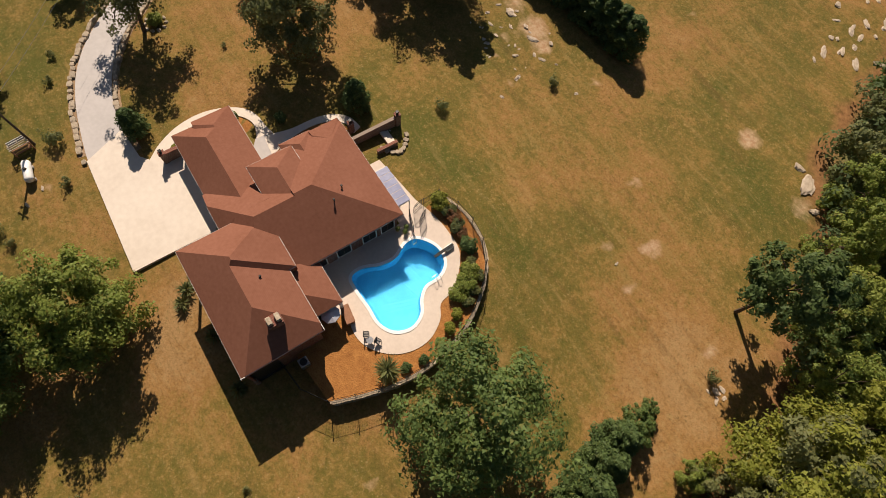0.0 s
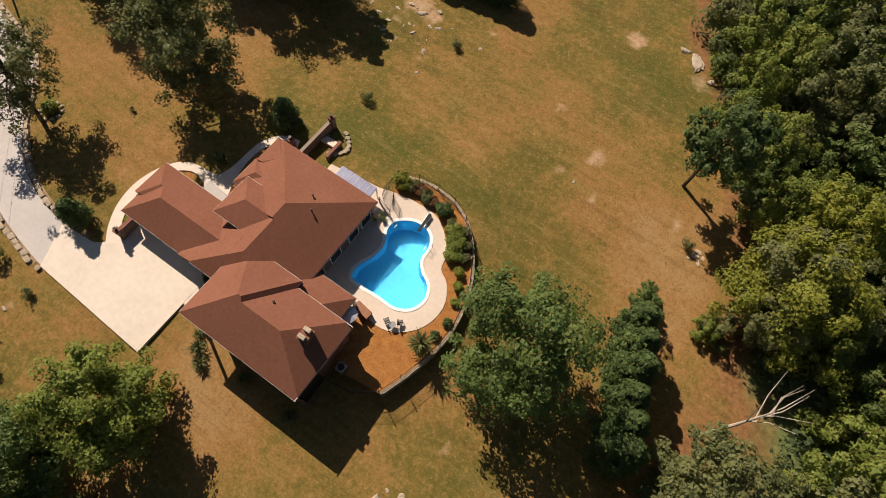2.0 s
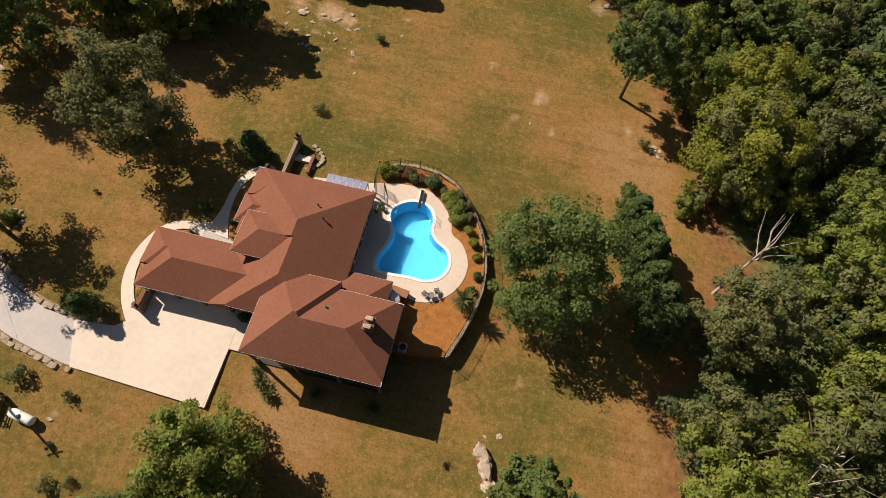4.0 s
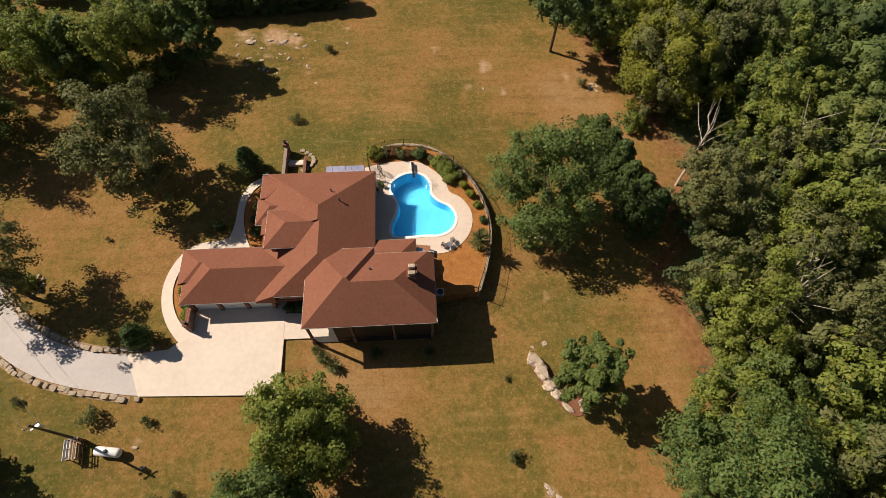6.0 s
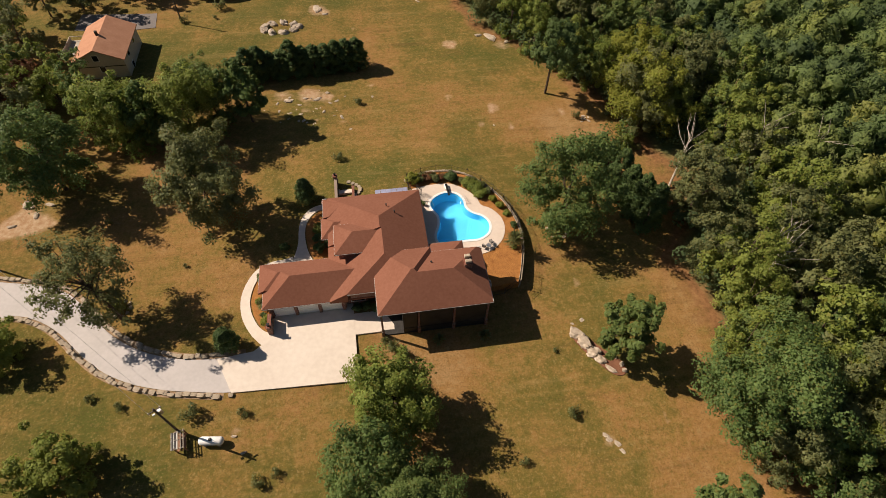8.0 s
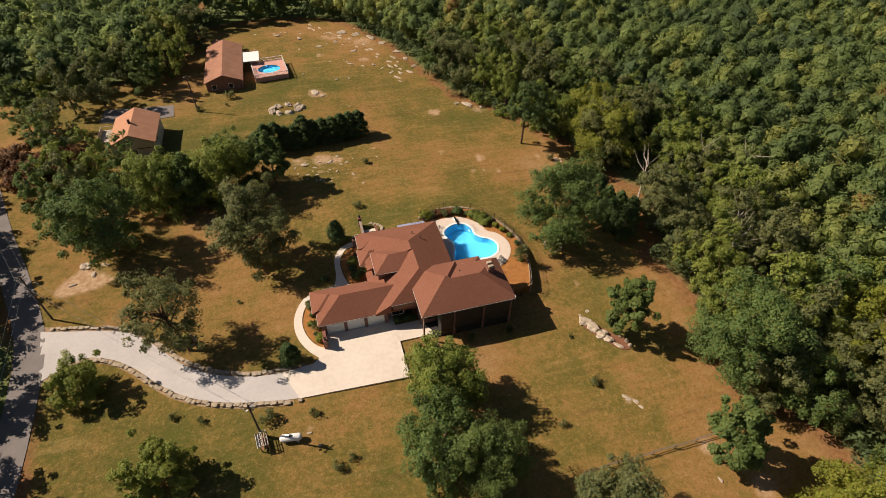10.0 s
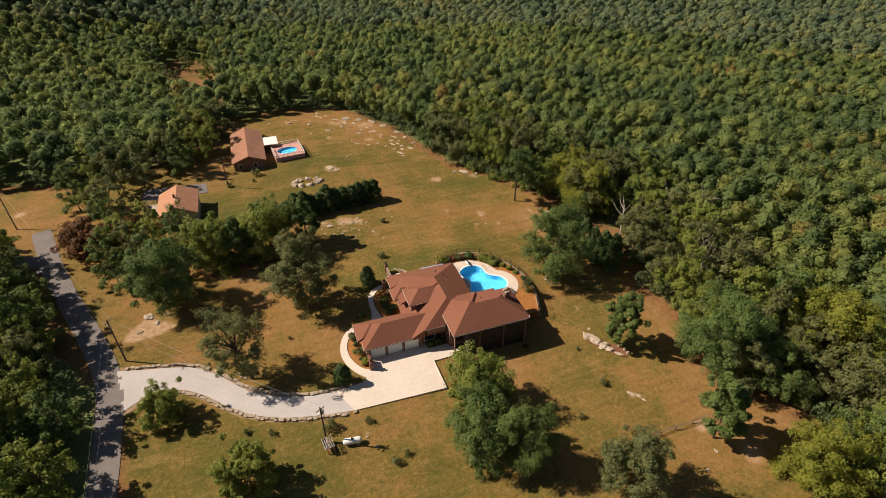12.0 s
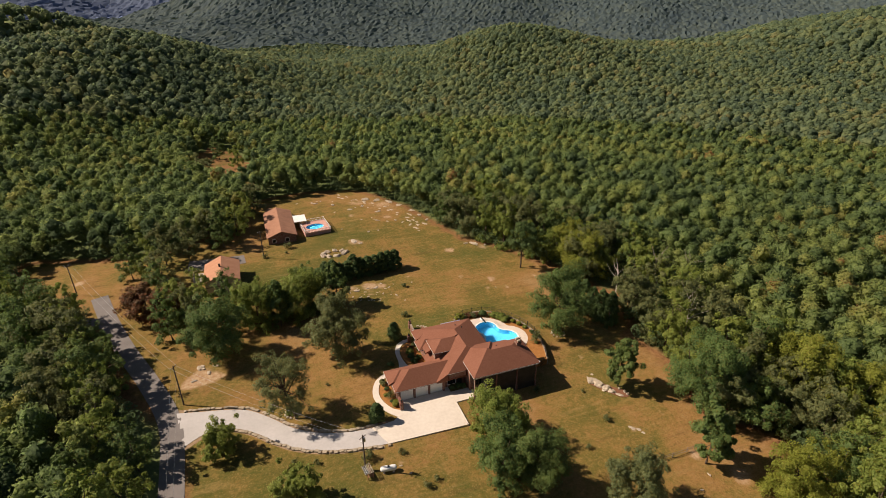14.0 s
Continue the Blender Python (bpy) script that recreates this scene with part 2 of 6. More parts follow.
LEAF_RED = foliage("reddening_leaves", (0.11, 0.065, 0.026), (0.25, 0.135, 0.060), (0.30, 0.10, 0.05), 0.72)
NEEDLE = foliage("needles", (0.052, 0.098, 0.034), (0.165, 0.230, 0.072), (0.07, 0.08, 0.02))
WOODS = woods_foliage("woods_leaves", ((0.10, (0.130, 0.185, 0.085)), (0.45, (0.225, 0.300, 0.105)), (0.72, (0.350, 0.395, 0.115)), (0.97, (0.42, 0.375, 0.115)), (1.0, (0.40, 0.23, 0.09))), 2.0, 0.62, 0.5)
# woods leaves again, paler and bluer: light haze mixed into the colour
HILL_WOODS = woods_foliage("haze_tinted_hill_leaves", ((0.10, (0.140, 0.195, 0.122)), (0.45, (0.212, 0.272, 0.138)), (0.75, (0.300, 0.332, 0.140)), (1.0, (0.35, 0.30, 0.125))), 0.8, 0.62, 0.45)
# the next two put the haze of distance into the leaf colour
FAR_WOODS = woods_foliage("haze_blue_far_leaves", ((0.12, (0.105, 0.145, 0.165)), (0.5, (0.150, 0.195, 0.195)), (1.0, (0.200, 0.240, 0.200))), 0.3, 0.62, 0.15)
LAST_WOODS = woods_foliage("haze_blue_ridge_leaves", ((0.12, (0.17, 0.215, 0.35)), (1.0, (0.20, 0.245, 0.38))), 0.1, 0.62, 0.05)
MESH_SEAT = speckled("mesh_fabric", (0.16, 0.15, 0.14), (0.28, 0.26, 0.24), 1.5, 0.8)


# ---- building helpers ----
def part(name, bm, material, parent=None, label=""):
    """Links a bmesh as one mesh object under a thing or a part."""
    me = bpy.data.meshes.new(name)
    bm.to_mesh(me)
    bm.free()
    me.materials.append(material)
    ob = new(name, me)
    ob.parent = parent
    if label:
        tagged(ob, label)
    return ob


def thing(name, label, category, at=(0, 0, 0), turn=0.0, group="", kind=""):
    ob = new(name)
    ob.matrix_basis = pose(*at, 0, 0, turn)
    return tagged(ob, label, category, group, kind)


def from_arrays(name, verts, sides, material, parent=None):
    """A mesh of separate polygons, each with the same number of sides, whose corners follow one another in verts."""
    me = bpy.data.meshes.new(name)
    count = len(verts)
    me.vertices.add(count)
    me.vertices.foreach_set("co", np.asarray(verts, dtype=np.float32).ravel())
    me.loops.add(count)
    me.loops.foreach_set("vertex_index", np.arange(count, dtype=np.int32))
    me.polygons.add(count // sides)
    me.polygons.foreach_set("loop_start", np.arange(0, count, sides, dtype=np.int32))
    me.update(calc_edges=True)
    me.materials.append(material)
    ob = new(name, me)
    ob.parent = parent
    return ob


def box(bm, x0, x1, y0, y1, z0, z1, bevel=0.0):
    made = bmesh.ops.create_cube(bm, size=1.0)["verts"]
    for v in made:
        v.co = Vector((x0 + (v.co.x + 0.5) * (x1 - x0), y0 + (v.co.y + 0.5) * (y1 - y0), z0 + (v.co.z + 0.5) * (z1 - z0)))
    if bevel:
        edges = {e for v in made for e in v.link_edges}
        bmesh.ops.bevel(bm, geom=list(edges), offset=bevel, segments=1, affect="EDGES")
    return bm


def boxes(*rows, bevel=0.0):
    bm = bmesh.new()
    for r in rows:
        box(bm, *r, bevel=bevel)
    return bm


def tube(bm, points, radii, sides=8):
    """A tapered tube along points."""
    rings = []
    for i, (p, r) in enumerate(zip(points, radii)):
        p = Vector(p)
        way = Vector(points[min(i + 1, len(points) - 1)]) - Vector(points[max(i - 1, 0)])
        q = way.to_track_quat("Z", "Y")
        rings.append([bm.verts.new(p + q @ Vector((r * math.cos(2 * math.pi * k / sides), r * math.sin(2 * math.pi * k / sides), 0))) for k in range(sides)])
    for a, b in zip(rings, rings[1:]):
        for k in range(sides):
            bm.faces.new((a[k], a[(k + 1) % sides], b[(k + 1) % sides], b[k]))
    bm.faces.new(rings[0][::-1])
    bm.faces.new(rings[-1])
    return bm


def spline(points, closed=False, steps=6):
    """A smooth line through points in the plan."""
    pts = [Vector(p) for p in points]
    n = len(pts)
    out = []
    for i in range(n if closed else n - 1):
        p = [pts[(i + k) % n] if closed else pts[min(max(i + k, 0), n - 1)] for k in (-1, 0, 1, 2)]
        for s in range(steps):
            t = s / steps
            out.append(0.5 * (2 * p[1] + (p[2] - p[0]) * t + (2 * p[0] - 5 * p[1] + 4 * p[2] - p[3]) * t * t + (3 * p[1] - p[0] - 3 * p[2] + p[3]) * t ** 3))
    if not closed:
        out.append(pts[-1])
    return out


def inside(px, py, poly):
    """Which of the points lie in the polygon (numpy)."""
    res = np.zeros(np.shape(px), bool)
    n = len(poly)
    for i in range(n):
        (x0, y0), (x1, y1) = poly[i][:2], poly[(i + 1) % n][:2]
        cross = ((y0 > py) != (y1 > py)) & (px < (x1 - x0) * (py - y0) / (y1 - y0 + 1e-12) + x0)
        res ^= cross
    return res


def line_distance(px, py, line):
    best = np.full(np.shape(px), 1e9)
    for (x0, y0), (x1, y1) in zip(line, line[1:]):
        dx, dy = x1 - x0, y1 - y0
        t = np.clip(((px - x0) * dx + (py - y0) * dy) / (dx * dx + dy * dy + 1e-9), 0, 1)
        best = np.minimum(best, np.hypot(px - x0 - t * dx, py - y0 - t * dy))
    return best


def offset_line(line, d):
    """The line moved sideways by d (to its left)."""
    out = []
    for i, p in enumerate(line):
        a, b = line[max(i - 1, 0)], line[min(i + 1, len(line) - 1)]
        w = (Vector(b) - Vector(a)).normalized()
        out.append(Vector((p[0] - w.y * d, p[1] + w.x * d)))
    return out


# ---- the land's plan ----
POOL = spline([(10.8, 9.65), (9.5, 8.6), (9.35, 7.3), (10.2, 5.6), (10.1, 3.8), (9.4, 2.0), (9.6, 0.6), (11.0, 0.4), (13.4, 0.55), (15.3, 0.55), (16.8, 1.4), (17.35, 3.0), (16.7, 4.5), (15.3, 5.4), (14.4, 6.6), (14.3, 8.2), (13.5, 9.5), (12.1, 9.95)], True, 4)
DECK_EDGE = spline([(5.4, 11.0), (7.9, 11.7), (10.5, 12.0), (13.0, 11.8), (15.0, 10.4), (16.4, 8.6), (16.9, 6.9), (18.3, 5.9), (19.4, 4.0), (19.5, 2.0), (18.7, 0.0), (17.0, -1.6), (15.2, -2.15), (13.4, -2.0), (11.9, -2.6)], False, 4)
FENCE = spline([(6.3, 13.5), (8.2, 14.4), (10.5, 14.8), (13.4, 14.5), (15.9, 13.3), (18.2, 11.0), (20.0, 8.2), (21.1, 5.2), (21.6, 2.0), (21.3, -1.4), (20.5, -4.4), (19.8, -6.4), (19.4, -7.4)], False, 4)
DRIVE_UP = spline([(-14.2, -10.6), (-16.2, -12.4), (-20.0, -12.6), (-24.5, -12.1), (-29.5, -10.3), (-34.0, -7.2), (-37.4, -3.4), (-41.2, 0.2), (-45.2, 1.9), (-50.2, 3.1), (-54.5, 4.2)], False, 5)
DRIVE_LOW = spline([(-12.0, -17.4), (-18.1, -17.3), (-22.2, -16.7), (-26.4, -15.8), (-30.6, -14.3), (-34.4, -12.0), (-37.6, -9.1), (-40.6, -6.0), (-44.2, -3.5), (-48.2, -2.6), (-52.8, -5.2)], False, 5)
ROAD = spline([(-52.0, -60.0), (-54.0, -30.0), (-54.6, -12.0), (-56.0, 2.0), (-61.0, 15.5), (-67.0, 29.0), (-72.5, 43.0), (-77.5, 58.0)], False, 5)
LAWN_EDGE = [(5, 115), (16, 90), (21, 73), (25, 58), (34, 47), (40, 37), (46, 25), (47, 12), (45, 0), (41, -6), (43.5, -12), (42.5, -20), (41, -26), (40, -32), (43, -37),
             (47, -41), (46, -47), (45, -55), (36, -75), (-47, -75), (-51, -20), (-53, 0), (-62, 12), (-70, 30), (-78, 45), (-98, 60), (-104, 92), (-80, 84), (-58, 80), (-40, 98),
             (-38, 118), (-27, 121), (-15, 122), (0, 119)]
LEVEL = 1.7     # the pool terrace


def smooth(a, b, v):
    t = np.clip((v - a) / (b - a), 0, 1)
    return t * t * (3 - 2 * t)


def hump(x, y, cx, cy, rx, ry, turn=0.0):
    c, s = math.cos(radians(turn)), math.sin(radians(turn))
    u, v = (x - cx) * c + (y - cy) * s, -(x - cx) * s + (y - cy) * c
    return np.exp(-((u / rx) ** 2 + (v / ry) ** 2))


def height(x, y):
    """The height of the land."""
    x, y = np.asarray(x, float), np.asarray(y, float)
    z = 1.55 * hump(x, y, 6, 8, 17, 12) + 0.25 * hump(x, y, -12, -13, 16, 8)
    z = z + 0.25 * np.sin(x * 0.11 + 1.0) * np.sin(y * 0.09) * smooth(10, 40, np.hypot(x, y))
    far = np.hypot(x, y - 10)
    z = z - 12 * smooth(70, 260, far) - 33 * smooth(240, 820, far)
    z = z + 54.4 * hump(x, y, -135.6, 369, 170.7, 94.2, 54.3)      # hill beyond the neighbours
    z = z + 28.9 * hump(x, y, 244.6, 457.4, 210, 136, -19.4)      # hill behind the woods
    z = z + 21.1 * hump(x, y, 236.5, 410.2, 69.9, 121.1, 5.3)
    z = z + 81.7 * hump(x, y, 688.9, 335.1, 267.5, 251.1, 34.8)
    z = z + 84.8 * hump(x, y, -252.3, 614.5, 150.7, 55, 15.6)
    ring, way = np.hypot(x + 33, y + 86), np.degrees(np.arctan2(x + 33, y + 86))
    z = z + smooth(1050, 2000, ring) * (190 + 25 * np.sin(way * 0.35)) * smooth(-11, 4, way)
    z = z + smooth(2300, 3300, ring) * 190
    z = z + 9 * np.sin(x * 0.017 + 0.4) * np.sin(y * 0.013 + 1.0) * smooth(900, 1400, ring) + 1.6 * np.sin(x * 0.035 + 0.4) * np.sin(y * 0.029 + 1.0) * smooth(250, 500, ring)
    return z


def ground_z(x, y):
    return float(height(x, y))


def in_clearing(x, y):
    """The clearing in the woods beyond the neighbouring houses."""
    return ((x + 48 + (y - 185) * 0.12) / 13) ** 2 + ((y - 183) / 46) ** 2 < 1


def axis(lo, hi, step, end_lo, end_hi):
    mid = list(np.arange(lo, hi + 0.01, step))
    s, v = step, hi
    up, down = [], []
    while v < end_hi:
        s *= 1.09
        v += s
        up.append(v)
    s, v = step, lo
    while v > end_lo:
        s *= 1.09
        v -= s
        down.append(v)
    return np.array(down[::-1] + mid + up)


def build_ground():
    xs, ys = axis(-90, 52, 1.25, -3600, 3600), axis(-52, 122, 1.25, -2500, 4200)
    gx, gy = np.meshgrid(xs, ys)
    gz = height(gx, gy)
    rough = np.array([noise.noise((a * 0.35, b * 0.35, 0.0)) for a, b in zip(gx.ravel(), gy.ravel())]).reshape(gx.shape)
    gz = gz + 0.06 * rough
    pool = [(p.x, p.y) for p in POOL]
    dug = inside(gx, gy, pool) | (line_distance(gx, gy, pool + pool[:1]) < 0.9)
    gz = np.where(dug, -1.6, gz)
    ny, nx = gx.shape
    verts = np.stack([gx, gy, gz], -1).reshape(-1, 3)
    idx = np.arange(nx * ny).reshape(ny, nx)
    faces = np.stack([idx[:-1, :-1], idx[:-1, 1:], idx[1:, 1:], idx[1:, :-1]], -1).reshape(-1, 4)
    me = bpy.data.meshes.new("ground")
    me.from_pydata(verts.tolist(), [], faces.tolist())
    me.materials.append(LAWN)
    px, py = gx.ravel(), gy.ravel()
    into = line_distance(px, py, LAWN_EDGE + LAWN_EDGE[:1]) * np.where(inside(px, py, LAWN_EDGE), -1, 1)
    green, bare = np.zeros(px.shape), np.zeros(px.shape)
    for x, y, r, q in ((3, 17, 9, 4), (14, 18, 8, 3), (-14, 13, 7, 5), (-13, 3, 5, 3), (-31, -19, 9, 4), (30, -12, 6, 7), (20, -20, 9, 6), (-30, 55, 12, 9), (-8, 72, 12, 10), (22, 48, 8, 10), (-24, -28, 9, 6), (-88, 55, 10, 6), (-62, 16, 5, 9)):
        green += hump(px, py, x, y, r, q)
    for x, y, r, q in ((-22, -3, 9, 6), (-24, 22, 8, 6), (5, -17, 6, 4), (36, 26, 7, 9), (32, -32, 6, 6), (34, -42, 8, 6), (-10, 108, 18, 7), (8, 92, 7, 12), (40, 20, 5, 7)):
        green -= hump(px, py, x, y, r, q)
    for x, y, r in ((25.1, -29.3, 1.3), (32.7, -27.7, 1.4), (27.8, -7.6, 1.2), (20.9, 27, 1.5), (26.2, 26, 1.2), (16.5, 35, 1.2), (-50, 15, 3.0), (-9, 38.6, 2.6), (-5.5, 38.0, 1.6), (-3, 31, 1.2), (-14, 39, 2.4), (-9.5, 34.5, 1.2), (-7.5, 32, 1.0), (-50, 13, 2.0), (-47, 13, 1.5), (2, 40, 1.5),
                    (24, 31, 1.5), (19.5, 52, 2.0), (30, 50, 2.5), (-6.9, 68, 3.0), (0, 60, 1.5), (36.5, 28.5, 1.5), (-17, -22, 0.8), (31.5, -38, 2.0), (35, -44, 3.0), (10, 98, 5.0), (0, 103, 4.0), (-4, 90, 2.0), (8, 84, 2.0), (-85, 70, 2.6), (-53, 12, 2.0)):
        bare += 0.75 * hump(px, py, x, y, r, r)
    for name, values in (("cover", np.where(in_clearing(px, py), 0.36, np.maximum(smooth(-4.0, 6.0, into), 0.5 * hump(px, py, 49.0, 10.6, 6, 9)) * (1 - 0.4 * hump(px, py, 50.0, 10.0, 5, 8)))), ("green", green), ("bare", np.clip(bare, 0, 1))):
        me.attributes.new(name, "FLOAT", "POINT").data.foreach_set("value", values.astype(np.float32))
    me.polygons.foreach_set("use_smooth", np.ones(len(faces), bool))
    me.update()
    return tagged(new("ground", me), "dry olive and tan mown lawn", "lawn", kind="structure")


build_ground()


def drape(name, left, right, lift, material, label, category, across=4, thick=0.25):
    """A sheet between two lines of the same length, laid over the land with thickness."""
    bm = bmesh.new()
    rows = []
    for a, b in zip(left, right):
        row = []
        for k in range(across + 1):
            t = k / across
            x, y = a[0] + (b[0] - a[0]) * t, a[1] + (b[1] - a[1]) * t
            row.append(bm.verts.new((x, y, ground_z(x, y) + lift)))
        rows.append(row)
    for r, s in zip(rows, rows[1:]):
        for k in range(across):
            bm.faces.new((r[k], r[k + 1], s[k + 1], s[k]))
    bmesh.ops.recalc_face_normals(bm, faces=bm.faces[:])
    if sum(f.normal.z for f in bm.faces) < 0:
        bmesh.ops.reverse_faces(bm, faces=bm.faces[:])
    top = bm.faces[:]
    made = bmesh.ops.extrude_face_region(bm, geom=top)
    moved = [v for v in made["geom"] if isinstance(v, bmesh.types.BMVert)]
    bmesh.ops.translate(bm, verts=moved, vec=(0, 0, -thick))
    bmesh.ops.recalc_face_normals(bm, faces=bm.faces[:])
    return tagged(part(name, bm, material), label, category, kind="structure")


def resample(line, n):
    line = [Vector(p[:2]) for p in line]
    d = [0.0]
    for a, b in zip(line, line[1:]):
        d.append(d[-1] + (b - a).length)
    out = []
    for k in range(n):
        s = d[-1] * k / (n - 1)
        i = min(max(int(np.searchsorted(d, s)) - 1, 0), len(line) - 2)
        t = (s - d[i]) / max(d[i + 1] - d[i], 1e-9)
        out.append(line[i].lerp(line[i + 1], t))
    return out


up, low = resample(DRIVE_UP, 60), resample(DRIVE_LOW, 60)
drape("driveway", up[6:], low[6:], 0.08, CONCRETE_OLD, "pale grey concrete driveway curving over the lawn", "driveway")
PAD = [(-3.2, -11.6), (-3.4, -18.0), (-18.2, -17.4), (-20.3, -12.7), (-15.9, -12.3), (-14.9, -11.5), (-14.2, -10.6), (-13.6, -8.2), (-13.6, -7.0), (-3.2, -7.0)]


def slab(name, outline, z0, z1, material, label, category, hole=None, kind="structure", parent=None):
    """A flat slab with an outline in the plan and, if given, a hole through it."""
    bm = bmesh.new()
    edges = []
    for loop in (outline, hole):
        if loop is None:
            continue
        vs = [bm.verts.new((p[0], p[1], z1)) for p in loop]
        edges += [bm.edges.new((vs[i], vs[(i + 1) % len(vs)])) for i in range(len(vs))]
    bmesh.ops.triangle_fill(bm, edges=edges, use_beauty=True, use_dissolve=False)
    bmesh.ops.recalc_face_normals(bm, faces=bm.faces[:])
    if sum(f.normal.z * f.calc_area() for f in bm.faces) < 0:
        bmesh.ops.reverse_faces(bm, faces=bm.faces[:])
    made = bmesh.ops.extrude_face_region(bm, geom=bm.faces[:])
    bmesh.ops.translate(bm, verts=[v for v in made["geom"] if isinstance(v, bmesh.types.BMVert)], vec=(0, 0, z0 - z1))
    bmesh.ops.recalc_face_normals(bm, faces=bm.faces[:])
    ob = part(name, bm, material, parent)
    return tagged(ob, label, category, kind=kind) if label else ob


slab("driveway_pad", PAD, -0.3, 0.46, CONCRETE, "pale cream concrete parking pad in front of the garage", "driveway")
drape("side_walk", resample(spline([(-14.9, -11.6), (-16.4, -9.8), (-17.6, -7.4), (-18.05, -4.8), (-17.7, -2.4), (-16.7, -0.3), (-15.4, 0.9), (-13.9, 1.4), (-12.4, 1.5), (-11.2, 1.8)]), 40),
      resample(spline([(-13.4, -10.3), (-15.1, -9.2), (-16.3, -7.1), (-16.8, -4.8), (-16.5, -2.6), (-15.7, -0.9), (-14.6, 0.05), (-13.5, 0.4), (-12.4, 0.2), (-11.4, -0.2)]), 40), 0.12, CONCRETE, "curved cream concrete walk beside the garage", "walk", 2)
drape("side_walk", resample(spline([(-11.4, 0.7), (-10.75, 2.6), (-10.45, 4.2), (-10.4, 6.2), (-10.1, 8.1), (-9.3, 9.6), (-8.1, 10.5), (-6.4, 10.8)]), 28),
      resample(spline([(-8.2, 0.3), (-8.9, 1.9), (-9.35, 3.8), (-9.5, 5.8), (-9.25, 7.4), (-8.6, 8.7), (-7.6, 9.6), (-6.0, 9.7)]), 28), 0.12, CONCRETE, "curved cream concrete walk to the front porch", "walk", 2)
# pale landing given greyer concrete, dappled tree shade put into its colour
slab("porch_landing", [(-11.35, 1.1), (-11.4, -0.3), (-10.4, -1.1), (-7.6, -1.2), (-7.2, 0.3), (-8.3, 0.6), (-9.6, 1.3)], -0.2, 0.55, CONCRETE_OLD, "stone landing before the porch, greyed for dappled shade", "walk")
slab("mulch_bed", [(-14.5, 0.1), (-13.4, 0.25), (-12.3, 0.1), (-11.5, -0.3), (-10.6, -1.2), (-13.9, -1.2)], -0.2, 0.3, MULCH, "narrow planted bed behind the garage", "flower bed")
drape("road", offset_line(ROAD, 1.5), offset_line(ROAD, -2.5), 0.08, ASPHALT, "worn grey asphalt country road with no kerbs", "road", 4)
drape("road", [(-73.0, 41.0), (-80.0, 44.5), (-88.0, 46.0)], [(-75.0, 46.5), (-81.0, 49.0), (-88.0, 50.0)], 0.07, ASPHALT, "grey asphalt side lane", "road", 3)
drape("driveway", [(-56.0, 66.0), (-48.0, 64.5), (-40.0, 65.0)], [(-56.0, 72.0), (-48.0, 71.0), (-40.5, 70.5)], 0.07, ASPHALT, "grey asphalt parking area beside the neighbouring house", "driveway", 3)

# pool terrace
deck_outline = DECK_EDGE + [Vector(p) for p in ((7.0, -2.6), (7.0, 8.0), (3.0, 8.0), (-1.0, 9.0), (-1.0, 10.2), (2.0, 10.6))]
slab("pool_deck", deck_outline, 0.4, LEVEL, DECK, "pinkish cream concrete deck round the pool", "pool deck", hole=POOL)
bed = FENCE + [Vector(p) for p in ((14.4, -7.9), (12.0, -7.9), (12.0, -4.0), (7.0, -4.0), (7.0, 10.9))]
slab("mulch_bed", bed, -0.4, LEVEL - 0.06, MULCH, "bed of orange bark mulch inside the fence", "flower bed", hole=offset_line(POOL + POOL[:1], -0.5)[:-1])


def build_pool():
    pool = thing("swimming_pool", "kidney-shaped in-ground pool with clear blue water and white coping", "swimming pool")
    n = len(POOL)
    out = [Vector((p.x, p.y)) for p in offset_line(POOL[-1:] + POOL + POOL[:1], -0.34)[1:-1]]
    bm = bmesh.new()
    rows = [[bm.verts.new((p.x, p.y, z)) for p in line] for line, z in ((out, LEVEL - 0.05), (out, LEVEL + 0.05), (POOL, LEVEL + 0.05), (POOL, LEVEL - 0.16))]
    for a, b in zip(rows, rows[1:]):
        for i in range(n):
            bm.faces.new((a[i], a[(i + 1) % n], b[(i + 1) % n], b[i]))
    bmesh.ops.recalc_face_normals(bm, faces=bm.faces[:])
    part("coping", bm, COPING, pool, "white rounded pool coping")

    def depth(p):
        return LEVEL - 1.25 - 0.9 * float(smooth(3.0, 9.0, p.y))

    bm = bmesh.new()
    top = [bm.verts.new((p.x, p.y, LEVEL - 0.02)) for p in POOL]
    centre = Vector((12.6, 4.6))
    foot = [bm.verts.new((*(p.lerp(centre, 0.08)), depth(p))) for p in POOL]
    for i in range(n):
        bm.faces.new((top[i], top[(i + 1) % n], foot[(i + 1) % n], foot[i]))
    edges = [bm.edges.get((foot[i], foot[(i + 1) % n])) for i in range(n)]
    bmesh.ops.triangle_fill(bm, edges=edges, use_beauty=True)
    part("basin", bm, PLASTER, pool, "pale blue plaster basin")
    bm = bmesh.new()
    bm.faces.new([bm.verts.new((p.x, p.y, LEVEL - 0.12)) for p in POOL])
    bmesh.ops.triangulate(bm, faces=bm.faces[:])
    bmesh.ops.recalc_face_normals(bm, faces=bm.faces[:])
    if bm.faces[0].normal.z < 0:
        bmesh.ops.reverse_faces(bm, faces=bm.faces[:])
    water = part("water", bm, WATER, pool, "clear blue water")
    water.visible_shadow = False
    return pool


build_pool()


